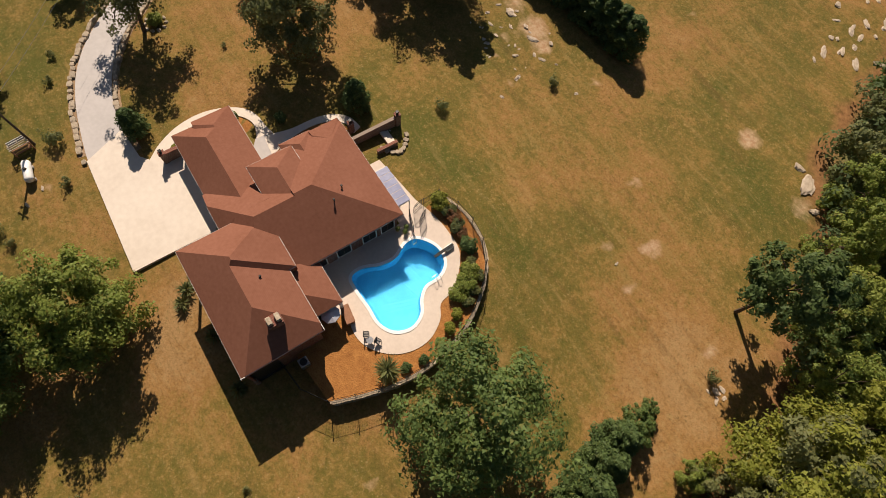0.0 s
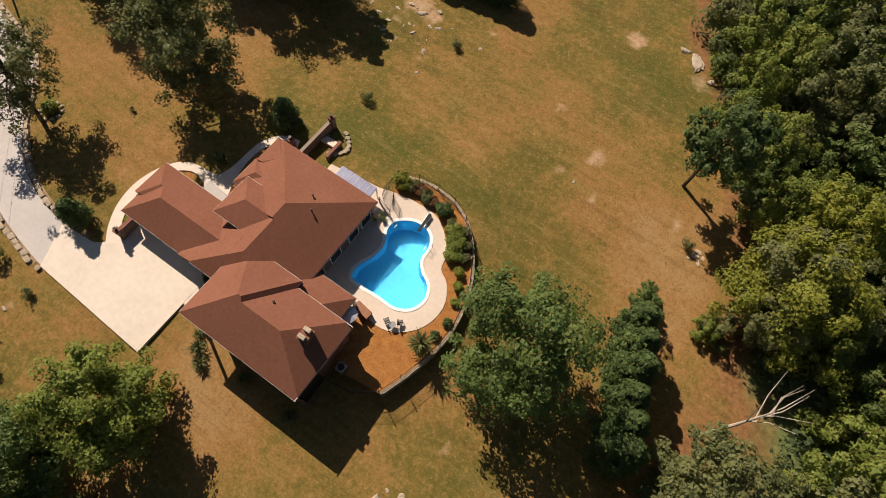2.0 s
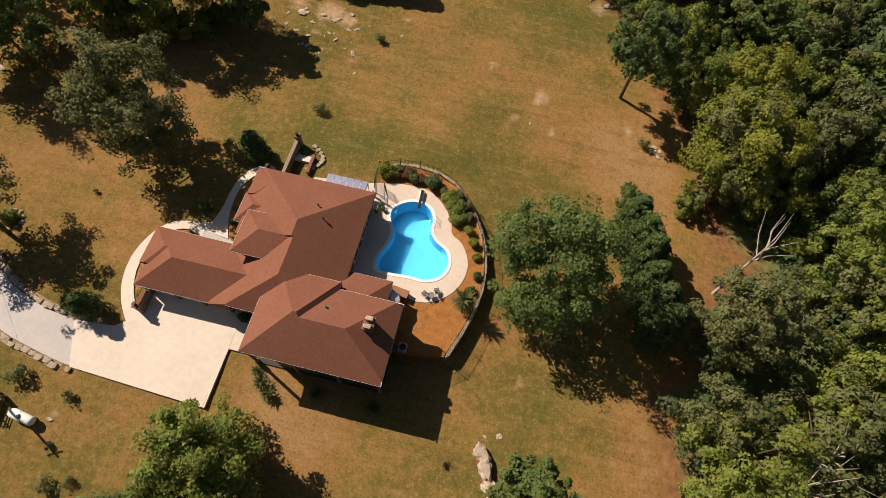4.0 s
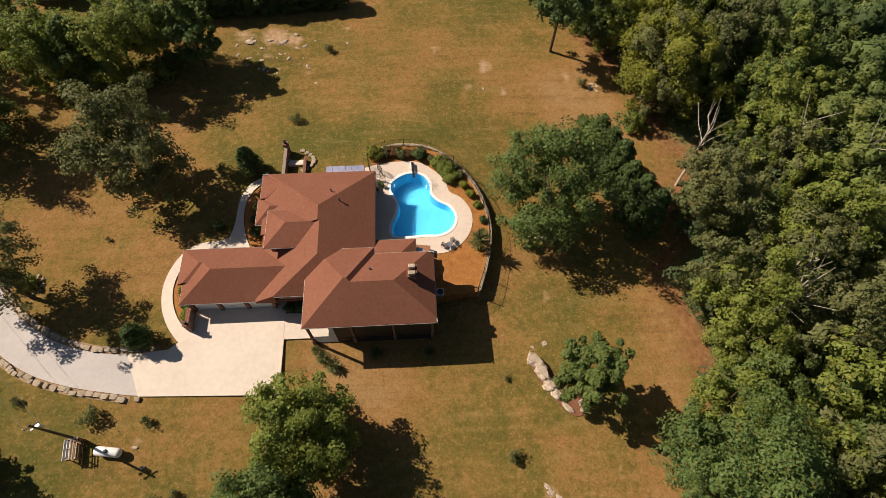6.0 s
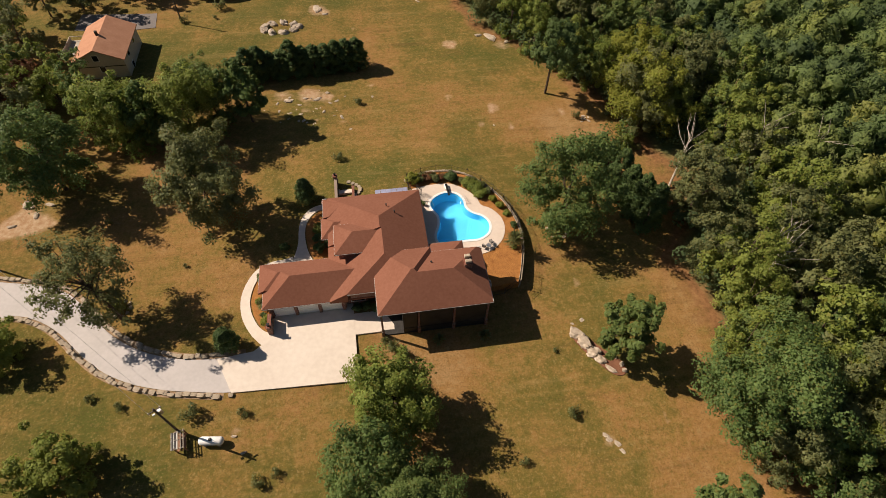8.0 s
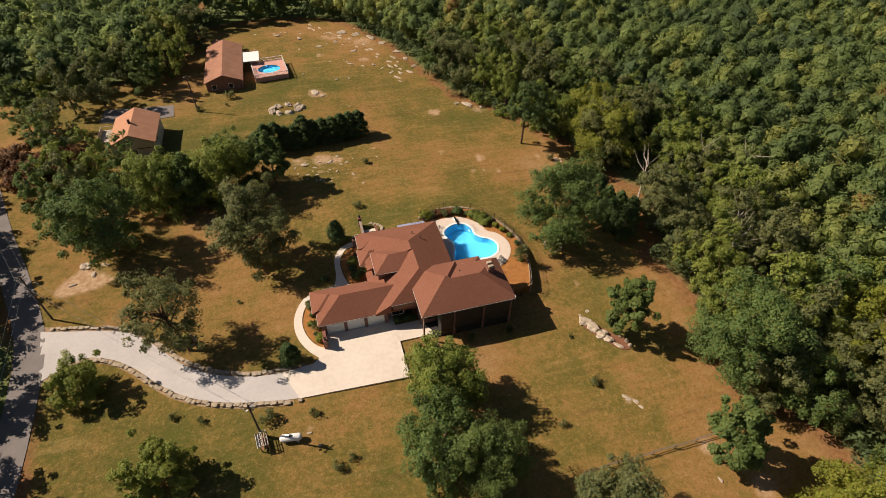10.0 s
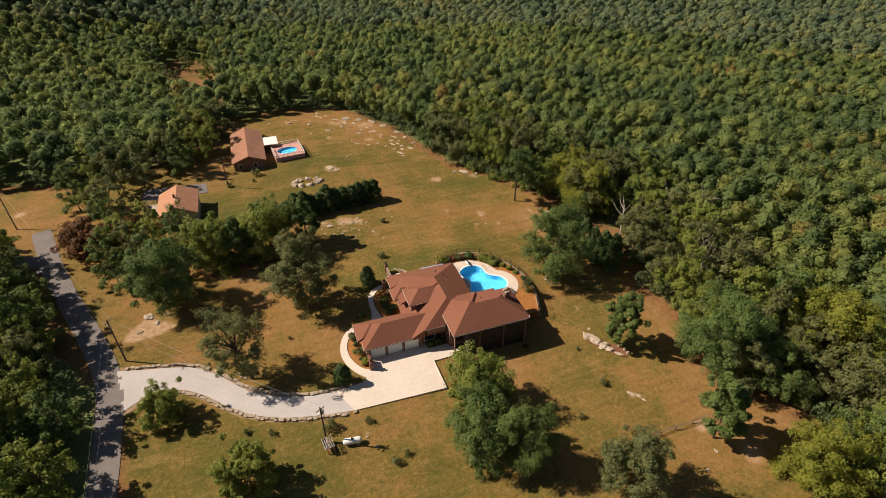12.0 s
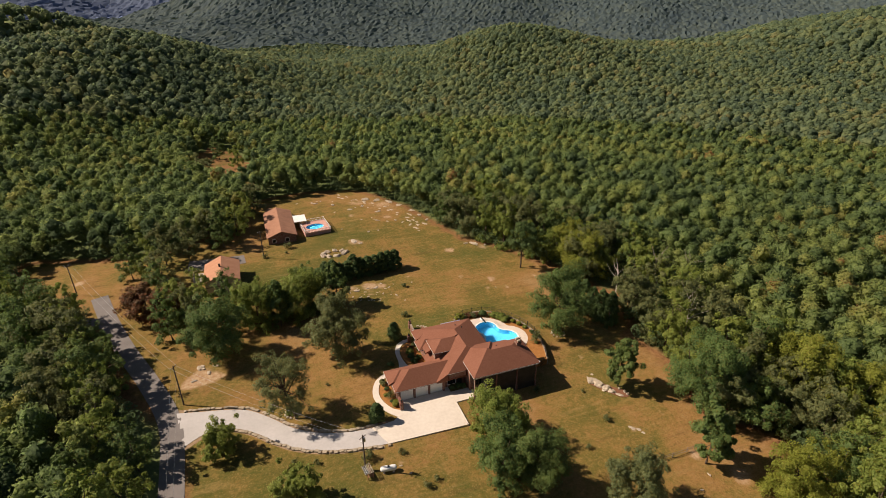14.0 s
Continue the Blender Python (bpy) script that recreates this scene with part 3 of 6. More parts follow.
# ---- the house ----
def roof_solid(x0, x1, y0, y1, eave, slopes, top=12.0, thick=0.22):
    """A convex roof body: a block cut by sloping planes (side, where its eave line lies, the eave's height, pitch)."""
    bm = box(bmesh.new(), x0, x1, y0, y1, eave - thick, top)
    for side, place, z, pitch in slopes:
        nx, ny = {"w": (-1, 0), "e": (1, 0), "s": (0, -1), "n": (0, 1), "sw": (-0.8, -0.6)}[side]
        co = Vector((*place, z)) if side == "sw" else Vector((place * abs(nx), place * abs(ny), z))
        no = Vector((nx * pitch, ny * pitch, 1)).normalized()
        geom = bm.verts[:] + bm.edges[:] + bm.faces[:]
        cut = bmesh.ops.bisect_plane(bm, geom=geom, plane_co=co, plane_no=no, clear_outer=True)
        edges = [e for e in cut["geom_cut"] if isinstance(e, bmesh.types.BMEdge)]
        if edges:
            bmesh.ops.holes_fill(bm, edges=edges)
    bmesh.ops.recalc_face_normals(bm, faces=bm.faces[:])
    return bm


def hip(x0, x1, y0, y1, eave, pitch, sides="wesn"):
    where = {"w": x0, "e": x1, "s": y0, "n": y1}
    return roof_solid(x0, x1, y0, y1, eave, [(s, where[s], eave, pitch) for s in sides])


house = thing("brick_house", "large red-brick house with a hipped brown shingle roof", "house")
P = 0.55
part("roof", roof_solid(-14.4, 0.5, -8.1, -1.1, 3.2, [("w", -14.4, 3.2, 0.6), ("s", -8.1, 3.2, 0.72), ("n", -1.1, 3.2, 0.6)]), SHINGLE, house)
part("roof", roof_solid(-15.0, -9.0, -5.6, -1.1, 3.2, [("w", -15.0, 3.22, P), ("n", -1.1, 3.206, 0.6), ("s", -6.4, 3.2, P)]), SHINGLE, house)
part("roof", roof_solid(-5.7, 7.6, -0.5, 8.15, 4.95, [("w", -5.7, 4.9, 0.43), ("e", 7.6, 5.05, 0.47), ("n", 8.15, 5.0, 0.44)]), SHINGLE, house)
part("roof", roof_solid(-0.9, 7.6, -8.2, -0.45, 4.8, [("e", 7.6, 5.046, 0.47), ("w", -6.0, 3.29, 0.6), ("s", -8.3, 4.69, 0.9)]), SHINGLE, house)
part("roof", roof_solid(-5.9, -3.55, -8.25, 0.6, 3.2, [("w", -6.0, 3.3, 0.6), ("s", -8.3, 4.7, 0.9)]), SHINGLE, house)
part("roof", roof_solid(-3.55, 0.02, -8.3, 0.6, 4.7, [("w", -6.0, 3.3, 0.6), ("s", -8.3, 4.7, 0.9)]), SHINGLE, house)
part("roof", hip(-4.75, 1.3, -3.0, 2.05, 6.2, P, "wsn"), SHINGLE, house)
part("roof", hip(-6.6, 0.5, 1.1, 4.85, 4.55, 0.64, "wsn"), SHINGLE, house)
part("roof", roof_solid(-6.3, -1.95, 4.6, 8.15, 4.8, [("w", -6.3, 4.82, 0.3525), ("n", 8.15, 4.806, 0.45), ("s", 3.9, 4.8, 0.43)]), SHINGLE, house)
part("roof", roof_solid(0.05, 14.25, -12.6, -4.4, 5.95, [("w", 0.05, 5.95, 0.65), ("e", 14.25, 6.25, 0.55), ("s", -12.6, 5.95, 0.70), ("n", -4.4, 6.6, 0.48)]), SHINGLE, house)
part("roof", roof_solid(0.07, 7.6, -12.58, -3.7, 5.96, [("w", 0.07, 5.96, 0.649), ("e", 7.6, 6.72, 0.85), ("n", -3.7, 6.72, 0.48), ("s", -12.58, 5.96, 0.699)]), SHINGLE, house)
part("roof", roof_solid(7.0, 12.3, -4.5, -1.6, 4.6, [("n", -1.6, 4.6, 0.42), ("e", 12.3, 4.6, 0.55)]), SHINGLE, house)



def gutter(x0, y0, x1, y1, z):
    bm = bmesh.new()
    box(bm, min(x0, x1) - 0.04, max(x0, x1) + 0.04, min(y0, y1) - 0.04, max(y0, y1) + 0.04, z - 0.13, z - 0.04)
    part("gutter", bm, GUTTER, house, "white metal gutter")


for row in ((-14.4, -8.1, -6.0, -8.1, 3.2), (-14.4, -8.1, -14.4, -5.7, 3.2), (-15.0, -5.5, -15.0, -1.1, 3.2), (-15.0, -1.1, -6.0, -1.1, 3.2),
            (-3.5, -8.3, 0.0, -8.3, 4.7), (0.05, -12.6, 14.25, -12.6, 5.95), (14.25, -12.6, 14.25, -4.4, 6.25), (7.7, -4.4, 14.25, -4.4, 6.6), (0.05, -12.6, 0.05, -6.2, 5.95),
            (3.6, -3.7, 7.6, -3.7, 6.72), (7.6, -4.4, 7.6, -3.7, 6.72), (7.6, -2.8, 7.6, 8.15, 5.0), (-6.3, 8.15, 7.6, 8.15, 4.95), (-6.3, 4.7, -6.3, 8.15, 4.8),
            (-4.75, -3.0, -1.0, -3.0, 6.2), (-4.75, -3.0, -4.75, 2.05, 6.2), (-4.75, 2.05, -2.3, 2.05, 6.2), (-6.6, 1.1, -6.6, 4.6, 4.55), (-6.6, 1.1, -4.8, 1.1, 4.55),
            (7.7, -1.6, 12.3, -1.6, 4.6), (12.3, -4.3, 12.3, -1.6, 4.6)):
    gutter(*row)


def wall(x0, x1, y0, y1, z0, z1, material=BRICK, label=""):
    return part("wall", box(bmesh.new(), x0, x1, y0, y1, z0, z1), material, house, label)


wall(-13.9, -4.0, -7.55, -1.6, -0.4, 3.0)
wall(-4.0, 0.4, -7.0, -2.0, -0.4, 4.0)
wall(-4.3, 3.0, -2.4, 1.6, -0.4, 6.0)
wall(-3.2, 0.3, -8.0, -7.6, 3.1, 4.5)
wall(-5.1, 7.1, 1.4, 7.6, -0.4, 4.6)
wall(0.5, 7.1, -6.0, 1.4, -0.4, 4.6)
wall(0.55, 13.7, -9.4, -4.9, -0.6, 5.86)
wall(6.6, 7.6, -4.9, -3.9, -0.4, 5.86)


def opening(name, x0, x1, z0, z1, y, label, panes=2, rows=1, frame_mat=WHITE, facing=-1):
    """A framed window in a wall that faces -y (or +y): frame, panes behind it."""
    win = part(name, boxes((x0, x1, y - 0.05, y + 0.05, z0, z0 + 0.1), (x0, x1, y - 0.05, y + 0.05, z1 - 0.1, z1),
                           (x0, x0 + 0.1, y - 0.05, y + 0.05, z0 + 0.1, z1 - 0.1), (x1 - 0.1, x1, y - 0.05, y + 0.05, z0 + 0.1, z1 - 0.1)), frame_mat, house, label)
    w = (x1 - x0 - 0.2) / panes
    h = (z1 - z0 - 0.2) / rows
    for i in range(panes):
        for j in range(rows):
            part("pane", box(bmesh.new(), x0 + 0.1 + i * w + 0.03, x0 + 0.1 + (i + 1) * w - 0.03, y - 0.02, y + 0.02, z0 + 0.1 + j * h + 0.03, z0 + 0.1 + (j + 1) * h - 0.03), GLASS, win)
    return win


def garage_door(x0, x1):
    """A white sectional door with an arched head."""
    z0, z1, y = 0.46, 2.45, -7.62
    bm = bmesh.new()
    n = 10
    top = [(x0 + (x1 - x0) * k / n, z1 + 0.32 * math.sin(math.pi * k / n)) for k in range(n + 1)]
    outline = [(x0, z0), (x1, z0)] + top[::-1]
    vs = [bm.verts.new((x, y, z)) for x, z in outline]
    f = bm.faces.new(vs)
    made = bmesh.ops.extrude_face_region(bm, geom=[f])
    bmesh.ops.translate(bm, verts=[v for v in made["geom"] if isinstance(v, bmesh.types.BMVert)], vec=(0, 0.12, 0))
    bmesh.ops.recalc_face_normals(bm, faces=bm.faces[:])
    door = part("garage_door", bm, WHITE, house, "white arched garage door")
    for k in range(4):
        za = z0 + 0.04 + k * 0.5
        part("panel", box(bmesh.new(), x0 + 0.05, x1 - 0.05, y - 0.03, y, za, za + 0.45, 0.015), WHITE, door)


for a in (-13.25, -10.2, -7.15):
    garage_door(a, a + 2.55)
for a in (-13.75, -10.62, -7.57, -4.5):
    part("pier", box(bmesh.new(), a, a + 0.36, -7.85, -7.55, 0.3, 2.98), BRICK, house, "red brick pier")
opening("window", -3.4, -1.5, 0.9, 2.5, -7.03, "white-framed window", 3)
part("front_door", boxes((-1.2, -0.2, -7.06, -6.98, 0.46, 2.55), bevel=0.02), DARK_TRIM, house, "dark front door")

# covered porch along the front of the tall wing
# floor colour near black, standing in for the porch's shade
part("porch_floor", box(bmesh.new(), 0.3, 13.8, -12.3, -9.4, -0.6, 0.42), DARK_TRIM, house, "porch floor coloured dark for the shade")
part("beam", box(bmesh.new(), 0.2, 14.1, -12.4, -12.2, 5.45, 5.72), WHITE, house, "white porch beam")
part("porch_ceiling", box(bmesh.new(), 0.4, 13.9, -12.2, -9.4, 5.72, 5.8), DARK_TRIM, house, "dark porch ceiling")
for x in (0.25, 4.85, 9.35, 13.6):
    part("column", boxes((x, x + 0.36, -12.5, -12.1, -0.6, 1.5), (x + 0.06, x + 0.3, -12.42, -12.18, 1.5, 5.45)), BRICK, house, "square red brick porch column")
# dark screens added to block sun and deepen porch shade, but for the open western bay
for x0, x1 in ((3.1, 4.85), (5.21, 9.35), (9.71, 13.6)):
    part("screen", boxes((x0, x1, -12.24, -12.2, 0.42, 5.45), (x0, x1, -12.3, -12.24, 1.4, 1.46)), DARK_TRIM, house, "dark porch screen added to deepen the shade")
part("screen", box(bmesh.new(), 3.06, 3.1, -12.24, -9.4, 0.42, 5.72), DARK_TRIM, house, "dark porch screen added to deepen the shade")
part("screen", box(bmesh.new(), 13.62, 13.66, -12.1, -9.4, 0.42, 5.72), DARK_TRIM, house, "dark porch screen added to deepen the shade")
# frame colour is dark to imitate the shade below the eave
for x in (1.6, 5.6, 9.8):
    opening("window", x, x + 2.6, 1.3, 4.9, -9.43, "tall window under the porch, frame darkened for the shade", 3, 2, DARK_TRIM)
# main block towards the pool, faces +x
for y in (-2.4, 0.4, 3.4, 5.6):
    win = part("window", boxes((7.08, 7.16, y, y + 1.7, 1.9, 2.0), (7.08, 7.16, y, y + 1.7, 4.0, 4.1), (7.08, 7.16, y, y + 0.1, 2.0, 4.0), (7.08, 7.16, y + 1.6, y + 1.7, 2.0, 4.0)), WHITE, house, "white-framed patio window")
    for k in (0, 1):
        part("pane", box(bmesh.new(), 7.10, 7.13, y + 0.12 + k * 0.75, y + 0.82 + k * 0.75, 2.02, 3.98), GLASS, win)
for x, y in ((11.9, -2.0), (9.6, -2.0)):
    part("column", box(bmesh.new(), x, x + 0.3, y, y + 0.3, LEVEL, 4.4), WHITE, house, "white porch post")

# chimney with two pots
chim = part("chimney", boxes((11.35, 12.25, -8.25, -7.05, 5.0, 8.35), (11.25, 12.35, -8.35, -6.95, 8.35, 8.5)), BRICK, house, "brick chimney with pale cap")
for y in (-8.25, -7.45):
    part("flue_cap", boxes((11.42, 12.18, y, y + 0.42, 8.5, 8.95), bevel=0.04), STONE, chim, "pale stone flue cap")


def vent(x, y, z):
    bm = bmesh.new()
    tube(bm, [(x, y, z - 0.3), (x, y, z + 0.35)], [0.07, 0.07])
    tube(bm, [(x, y, z + 0.35), (x, y, z + 0.45)], [0.13, 0.1])
    part("vent_pipe", bm, DARK_TRIM, house, "dark roof vent pipe")


vent(2.6, 4.0, 6.85)
vent(3.6, 2.6, 6.95)
vent(7.3, -6.9, 7.6)


def build_pergola():
    per = thing("patio_cover", "patio cover with pale translucent roof panels on posts", "patio cover")
    for i in range(6):
        x = 1.3 + i * 0.8
        part("panel", box(bmesh.new(), x, x + 0.74, 8.2, 9.9, 3.85, 3.89), PANEL, per)
    part("frame", boxes((1.25, 6.1, 8.22, 8.32, 3.73, 3.84), (1.25, 6.1, 9.8, 9.9, 3.73, 3.84), (1.25, 1.33, 8.32, 9.8, 3.73, 3.84), (6.02, 6.1, 8.32, 9.8, 3.73, 3.84)), METAL, per)
    for x in (1.3, 3.6, 5.95):
        part("post", box(bmesh.new(), x, x + 0.1, 9.8, 9.9, 1.5, 3.73), METAL, per)


build_pergola()


# ---- trees ----
def leaves(rng, centres, radii, per, size, up=0.25, flat=1.0, shell=0.35, heart=None, wild=0.75):
    """Leaf clumps: small three-cornered leaves filling blobs, facing mostly away from the crown's heart. Returns corners in threes."""
    c = np.repeat(np.asarray(centres, float), per, 0)
    r = np.repeat(np.asarray(radii, float), per)
    n = len(c)
    d = rng.normal(size=(n, 3))
    d[:, 2] += up
    d /= np.linalg.norm(d, axis=1)[:, None]
    p = c + d * (r * (shell + (1.12 - shell) * rng.random(n) ** 0.6))[:, None] * np.array([1, 1, flat])
    out = d
    if heart is not None:
        out = p - np.repeat(np.asarray(heart, float), per, 0)
        out = 0.75 * out / (np.linalg.norm(out, axis=1)[:, None] + 1e-6) + 0.4 * d
    nm = out + rng.normal(size=(n, 3)) * wild * 0.6
    nm[:, 2] += 0.15
    nm /= np.linalg.norm(nm, axis=1)[:, None] + 1e-9
    a = np.cross(nm, rng.normal(size=(n, 3)))
    a /= np.linalg.norm(a, axis=1)[:, None] + 1e-9
    b = np.cross(nm, a)
    s = size * (0.6 + 0.8 * rng.random(n))
    a, b = a * s[:, None], b * (s * (0.7 + 0.5 * rng.random(n)))[:, None]
    return np.stack([p - a - b * 0.7, p + a - b * 0.5, p + a * 0.15 + b * 1.2], 1).reshape(-1, 3)


def blobs_in_crown(rng, base, top, radius, count, lean=(0, 0), shape="round"):
    """Clump centres, radii and the lobe each belongs to, for a crown from base to top."""
    cs, rs, hs = [], [], []
    tall = top - base
    if shape == "round":
        lobes = [(lean[0] * 0.9, lean[1] * 0.9, top - radius * 0.42)]
        for ring, (u, w, k) in enumerate(((0.62, 0.52, 4), (0.36, 0.62, 5), (0.16, 0.5, 4))):
            for j in range(k):
                ang = 2 * math.pi * (j + 0.6 * rng.random()) / k + ring
                q = radius * w * (0.75 + 0.45 * rng.random())
                lobes.append((q * math.cos(ang) + lean[0] * u, q * math.sin(ang) + lean[1] * u, base + tall * (u + 0.12 * rng.normal())))
        for i in range(count):
            lobe = np.array(lobes[i % len(lobes)])
            off = rng.normal(size=3) * radius * np.array([0.2, 0.2, 0.17])
            cs.append(tuple(lobe + off))
            rs.append(radius * (0.09 + 0.11 * rng.random()))
            hs.append(tuple(lobe * np.array([0.75, 0.75, 1.0]) - np.array([0, 0, radius * 0.2])))
        return cs, rs, hs
    for _ in range(count):
        u = rng.random() ** 0.8
        w = radius * (1 - u) ** 0.85 + 0.25 if shape == "cone" else radius * (1 - u ** 2.4) ** 0.6 * 0.95 + 0.15
        ang, rad = rng.random() * 2 * math.pi, w * math.sqrt(0.3 + 0.7 * rng.random()) * 0.85
        z = base + tall * u
        cs.append((rad * math.cos(ang) + lean[0] * u, rad * math.sin(ang) + lean[1] * u, z))
        rs.append(max(0.3, w * 0.26))
        hs.append((0, 0, z - 0.4))
    return cs, rs, hs


def make_tree(name, label, category, seed, tall, radius, base, leaf, clumps=46, per=70, size=0.34, shape="round", trunk=0.22, lean=(0, 0), limbs=9):
    """One tree at the origin: tapered trunk, limbs up into the crown, clumps of leaves."""
    rng = np.random.default_rng(seed)
    tree = thing(name, label, category)
    cs, rs, hs = blobs_in_crown(rng, base, tall, radius, clumps, lean, shape)
    bm = bmesh.new()
    fork = base + (tall - base) * (0.35 if shape == "round" else 0.85)
    mid = (lean[0] * 0.25 + rng.normal() * 0.12, lean[1] * 0.25 + rng.normal() * 0.12, fork * 0.5)
    end = (lean[0] * 0.5, lean[1] * 0.5, fork)
    tube(bm, [(0, 0, -0.5), (0, 0, 0.25), mid, end], [trunk * 1.5, trunk * 1.05, trunk * 0.85, trunk * 0.45])
    stem = part("trunk", bm, BARK, tree)
    order = rng.permutation(len(cs))[:limbs]
    for k in order:
        c = Vector(cs[k])
        t = 0.35 + 0.6 * rng.random()
        start = Vector(mid).lerp(Vector(end), t)
        bend = start.lerp(c, 0.5) + Vector((0, 0, 0.25 * (c - start).length * 0.4))
        part("limb", tube(bmesh.new(), [start, bend, c], [trunk * 0.4, trunk * 0.24, 0.03], 5), BARK, stem)
    from_arrays("crown", leaves(rng, cs, rs, per, size, heart=hs), 3, leaf, tree)
    return tree


def place(tree, x, y, scale=1.0, turn=0.0, label="", stretch=1.0, sink=0.0):
    m = pose(x, y, ground_z(x, y) - sink, 0, 0, turn)
    ob = copy_thing(tree, m)
    ob.matrix_basis = m @ Matrix.Diagonal((scale, scale, scale * stretch, 1))
    if label:
        ob["label"] = label
    return ob


def drop_thing(ob):
    """Removes a pattern thing after its copies stand."""
    for o in (*ob.children_recursive, ob):
        bpy.data.objects.remove(o)


OAK = make_tree("oak_tree", "tall broad-crowned green oak tree", "tree", 11, 17, 6.8, 2.8, LEAF, 230, 170, 0.125)
POOL_OAK = make_tree("oak_tree", "tall broad-crowned grey-green oak tree", "tree", 11, 17, 6.9, 2.8, LEAF, 210, 125, 0.145, lean=(1.0, 2.4))
OAK_B = make_tree("oak_tree", "tall broad-crowned green oak tree", "tree", 12, 14, 6.2, 2.4, LEAF, 210, 120, 0.14)
GREY_OAK = make_tree("oak_tree", "grey-green oak tree with a loose crown", "tree", 13, 14, 5.6, 2.2, LEAF_GREY, 190, 120, 0.135)
MAPLE = make_tree("maple_tree", "bright green leafy maple tree on the lawn", "tree", 14, 11.5, 5.6, 1.4, LEAF_BRIGHT, 200, 135, 0.135)
SPARSE = make_tree("oak_tree", "sparse leaning oak with visible limbs", "tree", 15, 14, 5.2, 4.0, LEAF_GREY, 160, 76, 0.135, trunk=0.26, lean=(-3.6, 2.8), limbs=22)
CEDAR = make_tree("cedar_tree", "dense dark green cedar tree", "tree", 16, 9, 2.3, 0.3, NEEDLE, 130, 80, 0.125, "column", limbs=0)
SMALL = make_tree("young_tree", "small round green lawn tree", "tree", 17, 8.0, 3.8, 1.8, LEAF, 120, 90, 0.14, trunk=0.14)
ROUND = make_tree("evergreen_shrub", "small round dark evergreen", "shrub", 20, 4.6, 1.75, 0.2, NEEDLE, 130, 60, 0.11, "column", trunk=0.12, limbs=0)
SLIM = make_tree("young_tree", "slim upright green tree with a bare lower trunk", "tree", 22, 8.6, 2.7, 2.2, LEAF, 110, 110, 0.125, trunk=0.14)
GOLD = make_tree("maple_tree", "yellow-green leafy tree", "tree", 23, 11.5, 5.4, 1.2, LEAF_YELLOW, 160, 150, 0.11)
WILLOW = make_tree("young_tree", "soft light green rounded young tree", "tree", 18, 6.2, 3.4, 0.6, LEAF_BRIGHT, 120, 110, 0.12, trunk=0.13)
PINE = make_tree("pine_tree", "tall pine with a long bare trunk", "tree", 19, 15, 4.4, 7.0, NEEDLE, 110, 90, 0.17, trunk=0.24)
RED_TREE = make_tree("maple_tree", "maple turning dull red", "tree", 21, 9.5, 4.6, 1.6, LEAF_RED, 120, 90, 0.17)

for pattern, x, y, s, turn, label in (
        (POOL_OAK, 27.7, 1.9, 1.02, 0, "tall broad oak standing beyond the pool fence"),
        (SLIM, 29.3, -18.6, 1.35, 40, "small tree growing beside lawn boulders"),
        (SPARSE, -33.0, -5.0, 1.0, 0, "sparse leaning oak beside the curved driveway"),
        (GREY_OAK, -22.4, 10.6, 1.16, 10, "grey-green oak shading the lawn by the porch walk"),
        (MAPLE, -38.0, 30.4, 1.12, 60, "green tree in a group beside the neighbouring house"),
        (MAPLE, -28.2, 30.6, 1.15, 120, "green oak in a group on the lawn"),
        (SLIM, -33.0, 28.0, 1.4, 160, "slender green tree in a group on the lawn"),
        (OAK_B, -24.6, 34.5, 0.85, 160, "green oak in a group on the lawn"),
        (SLIM, -18.6, 32.6, 1.4, 200, "grey-green oak at the end of a group"),
        (OAK_B, -46.0, 19.8, 1.15, 240, "broad oak near the road"),
        (MAPLE, 0.6, -22.3, 1.0, 0, "bright green maple beside the parking pad"),
        (OAK_B, -2.6, -31.0, 0.9, 80, "dark green oak on the lawn"),
        (OAK, 2.5, -34.0, 0.72, 180, "dark green oak on the lawn"),
        (PINE, 34.6, 34.0, 1.0, 0, "tall pine with a long bare trunk at the wood's edge"),
        (ROUND, -9.2, 12.0, 0.98, 0, "round evergreen beside the porch walk"),
        (ROUND, -18.9, -11.2, 0.9, 90, "round evergreen beside the driveway"),
        (WILLOW, -46.2, -8.8, 1.0, 0, "soft light green tree at the driveway's mouth"),
        (WILLOW, -34.4, -24.6, 1.15, 90, "soft light green tree on the lawn"),
        (GREY_OAK, 14.8, -42.6, 0.86, 200, "olive-green tree on the lawn"),
        (SLIM, 31.6, -40.0, 1.45, 140, "green tree near the split-rail fence"),
        (GOLD, 39.4, -50.0, 1.05, 140, "yellow-green tree at the wood's edge"),
        (GOLD, 48.6, 23.6, 1.35, 60, "tall olive and yellow tree at the wood's edge"),
        (GOLD, 60.0, -34.0, 1.45, 20, "tall bright yellow-green tree at the wood's edge"),
        (GOLD, 64.0, -42.0, 1.3, 80, "tall bright yellow-green tree at the wood's edge"),
        (OAK, 41.0, -28.8, 1.02, 250, "large full green oak at the wood's edge"),
        (SMALL, 37.4, 16.4, 0.5, 33, "small yellowing sapling on the dry lawn"),
        (WILLOW, 44.1, 18.1, 0.5, 10, "small pale green shrub at the wood's edge"),
        (SMALL, 37.0, 18.6, 0.3, 10, "small yellowing sapling on the dry lawn"),):
    place(pattern, x, y, s, turn, label)

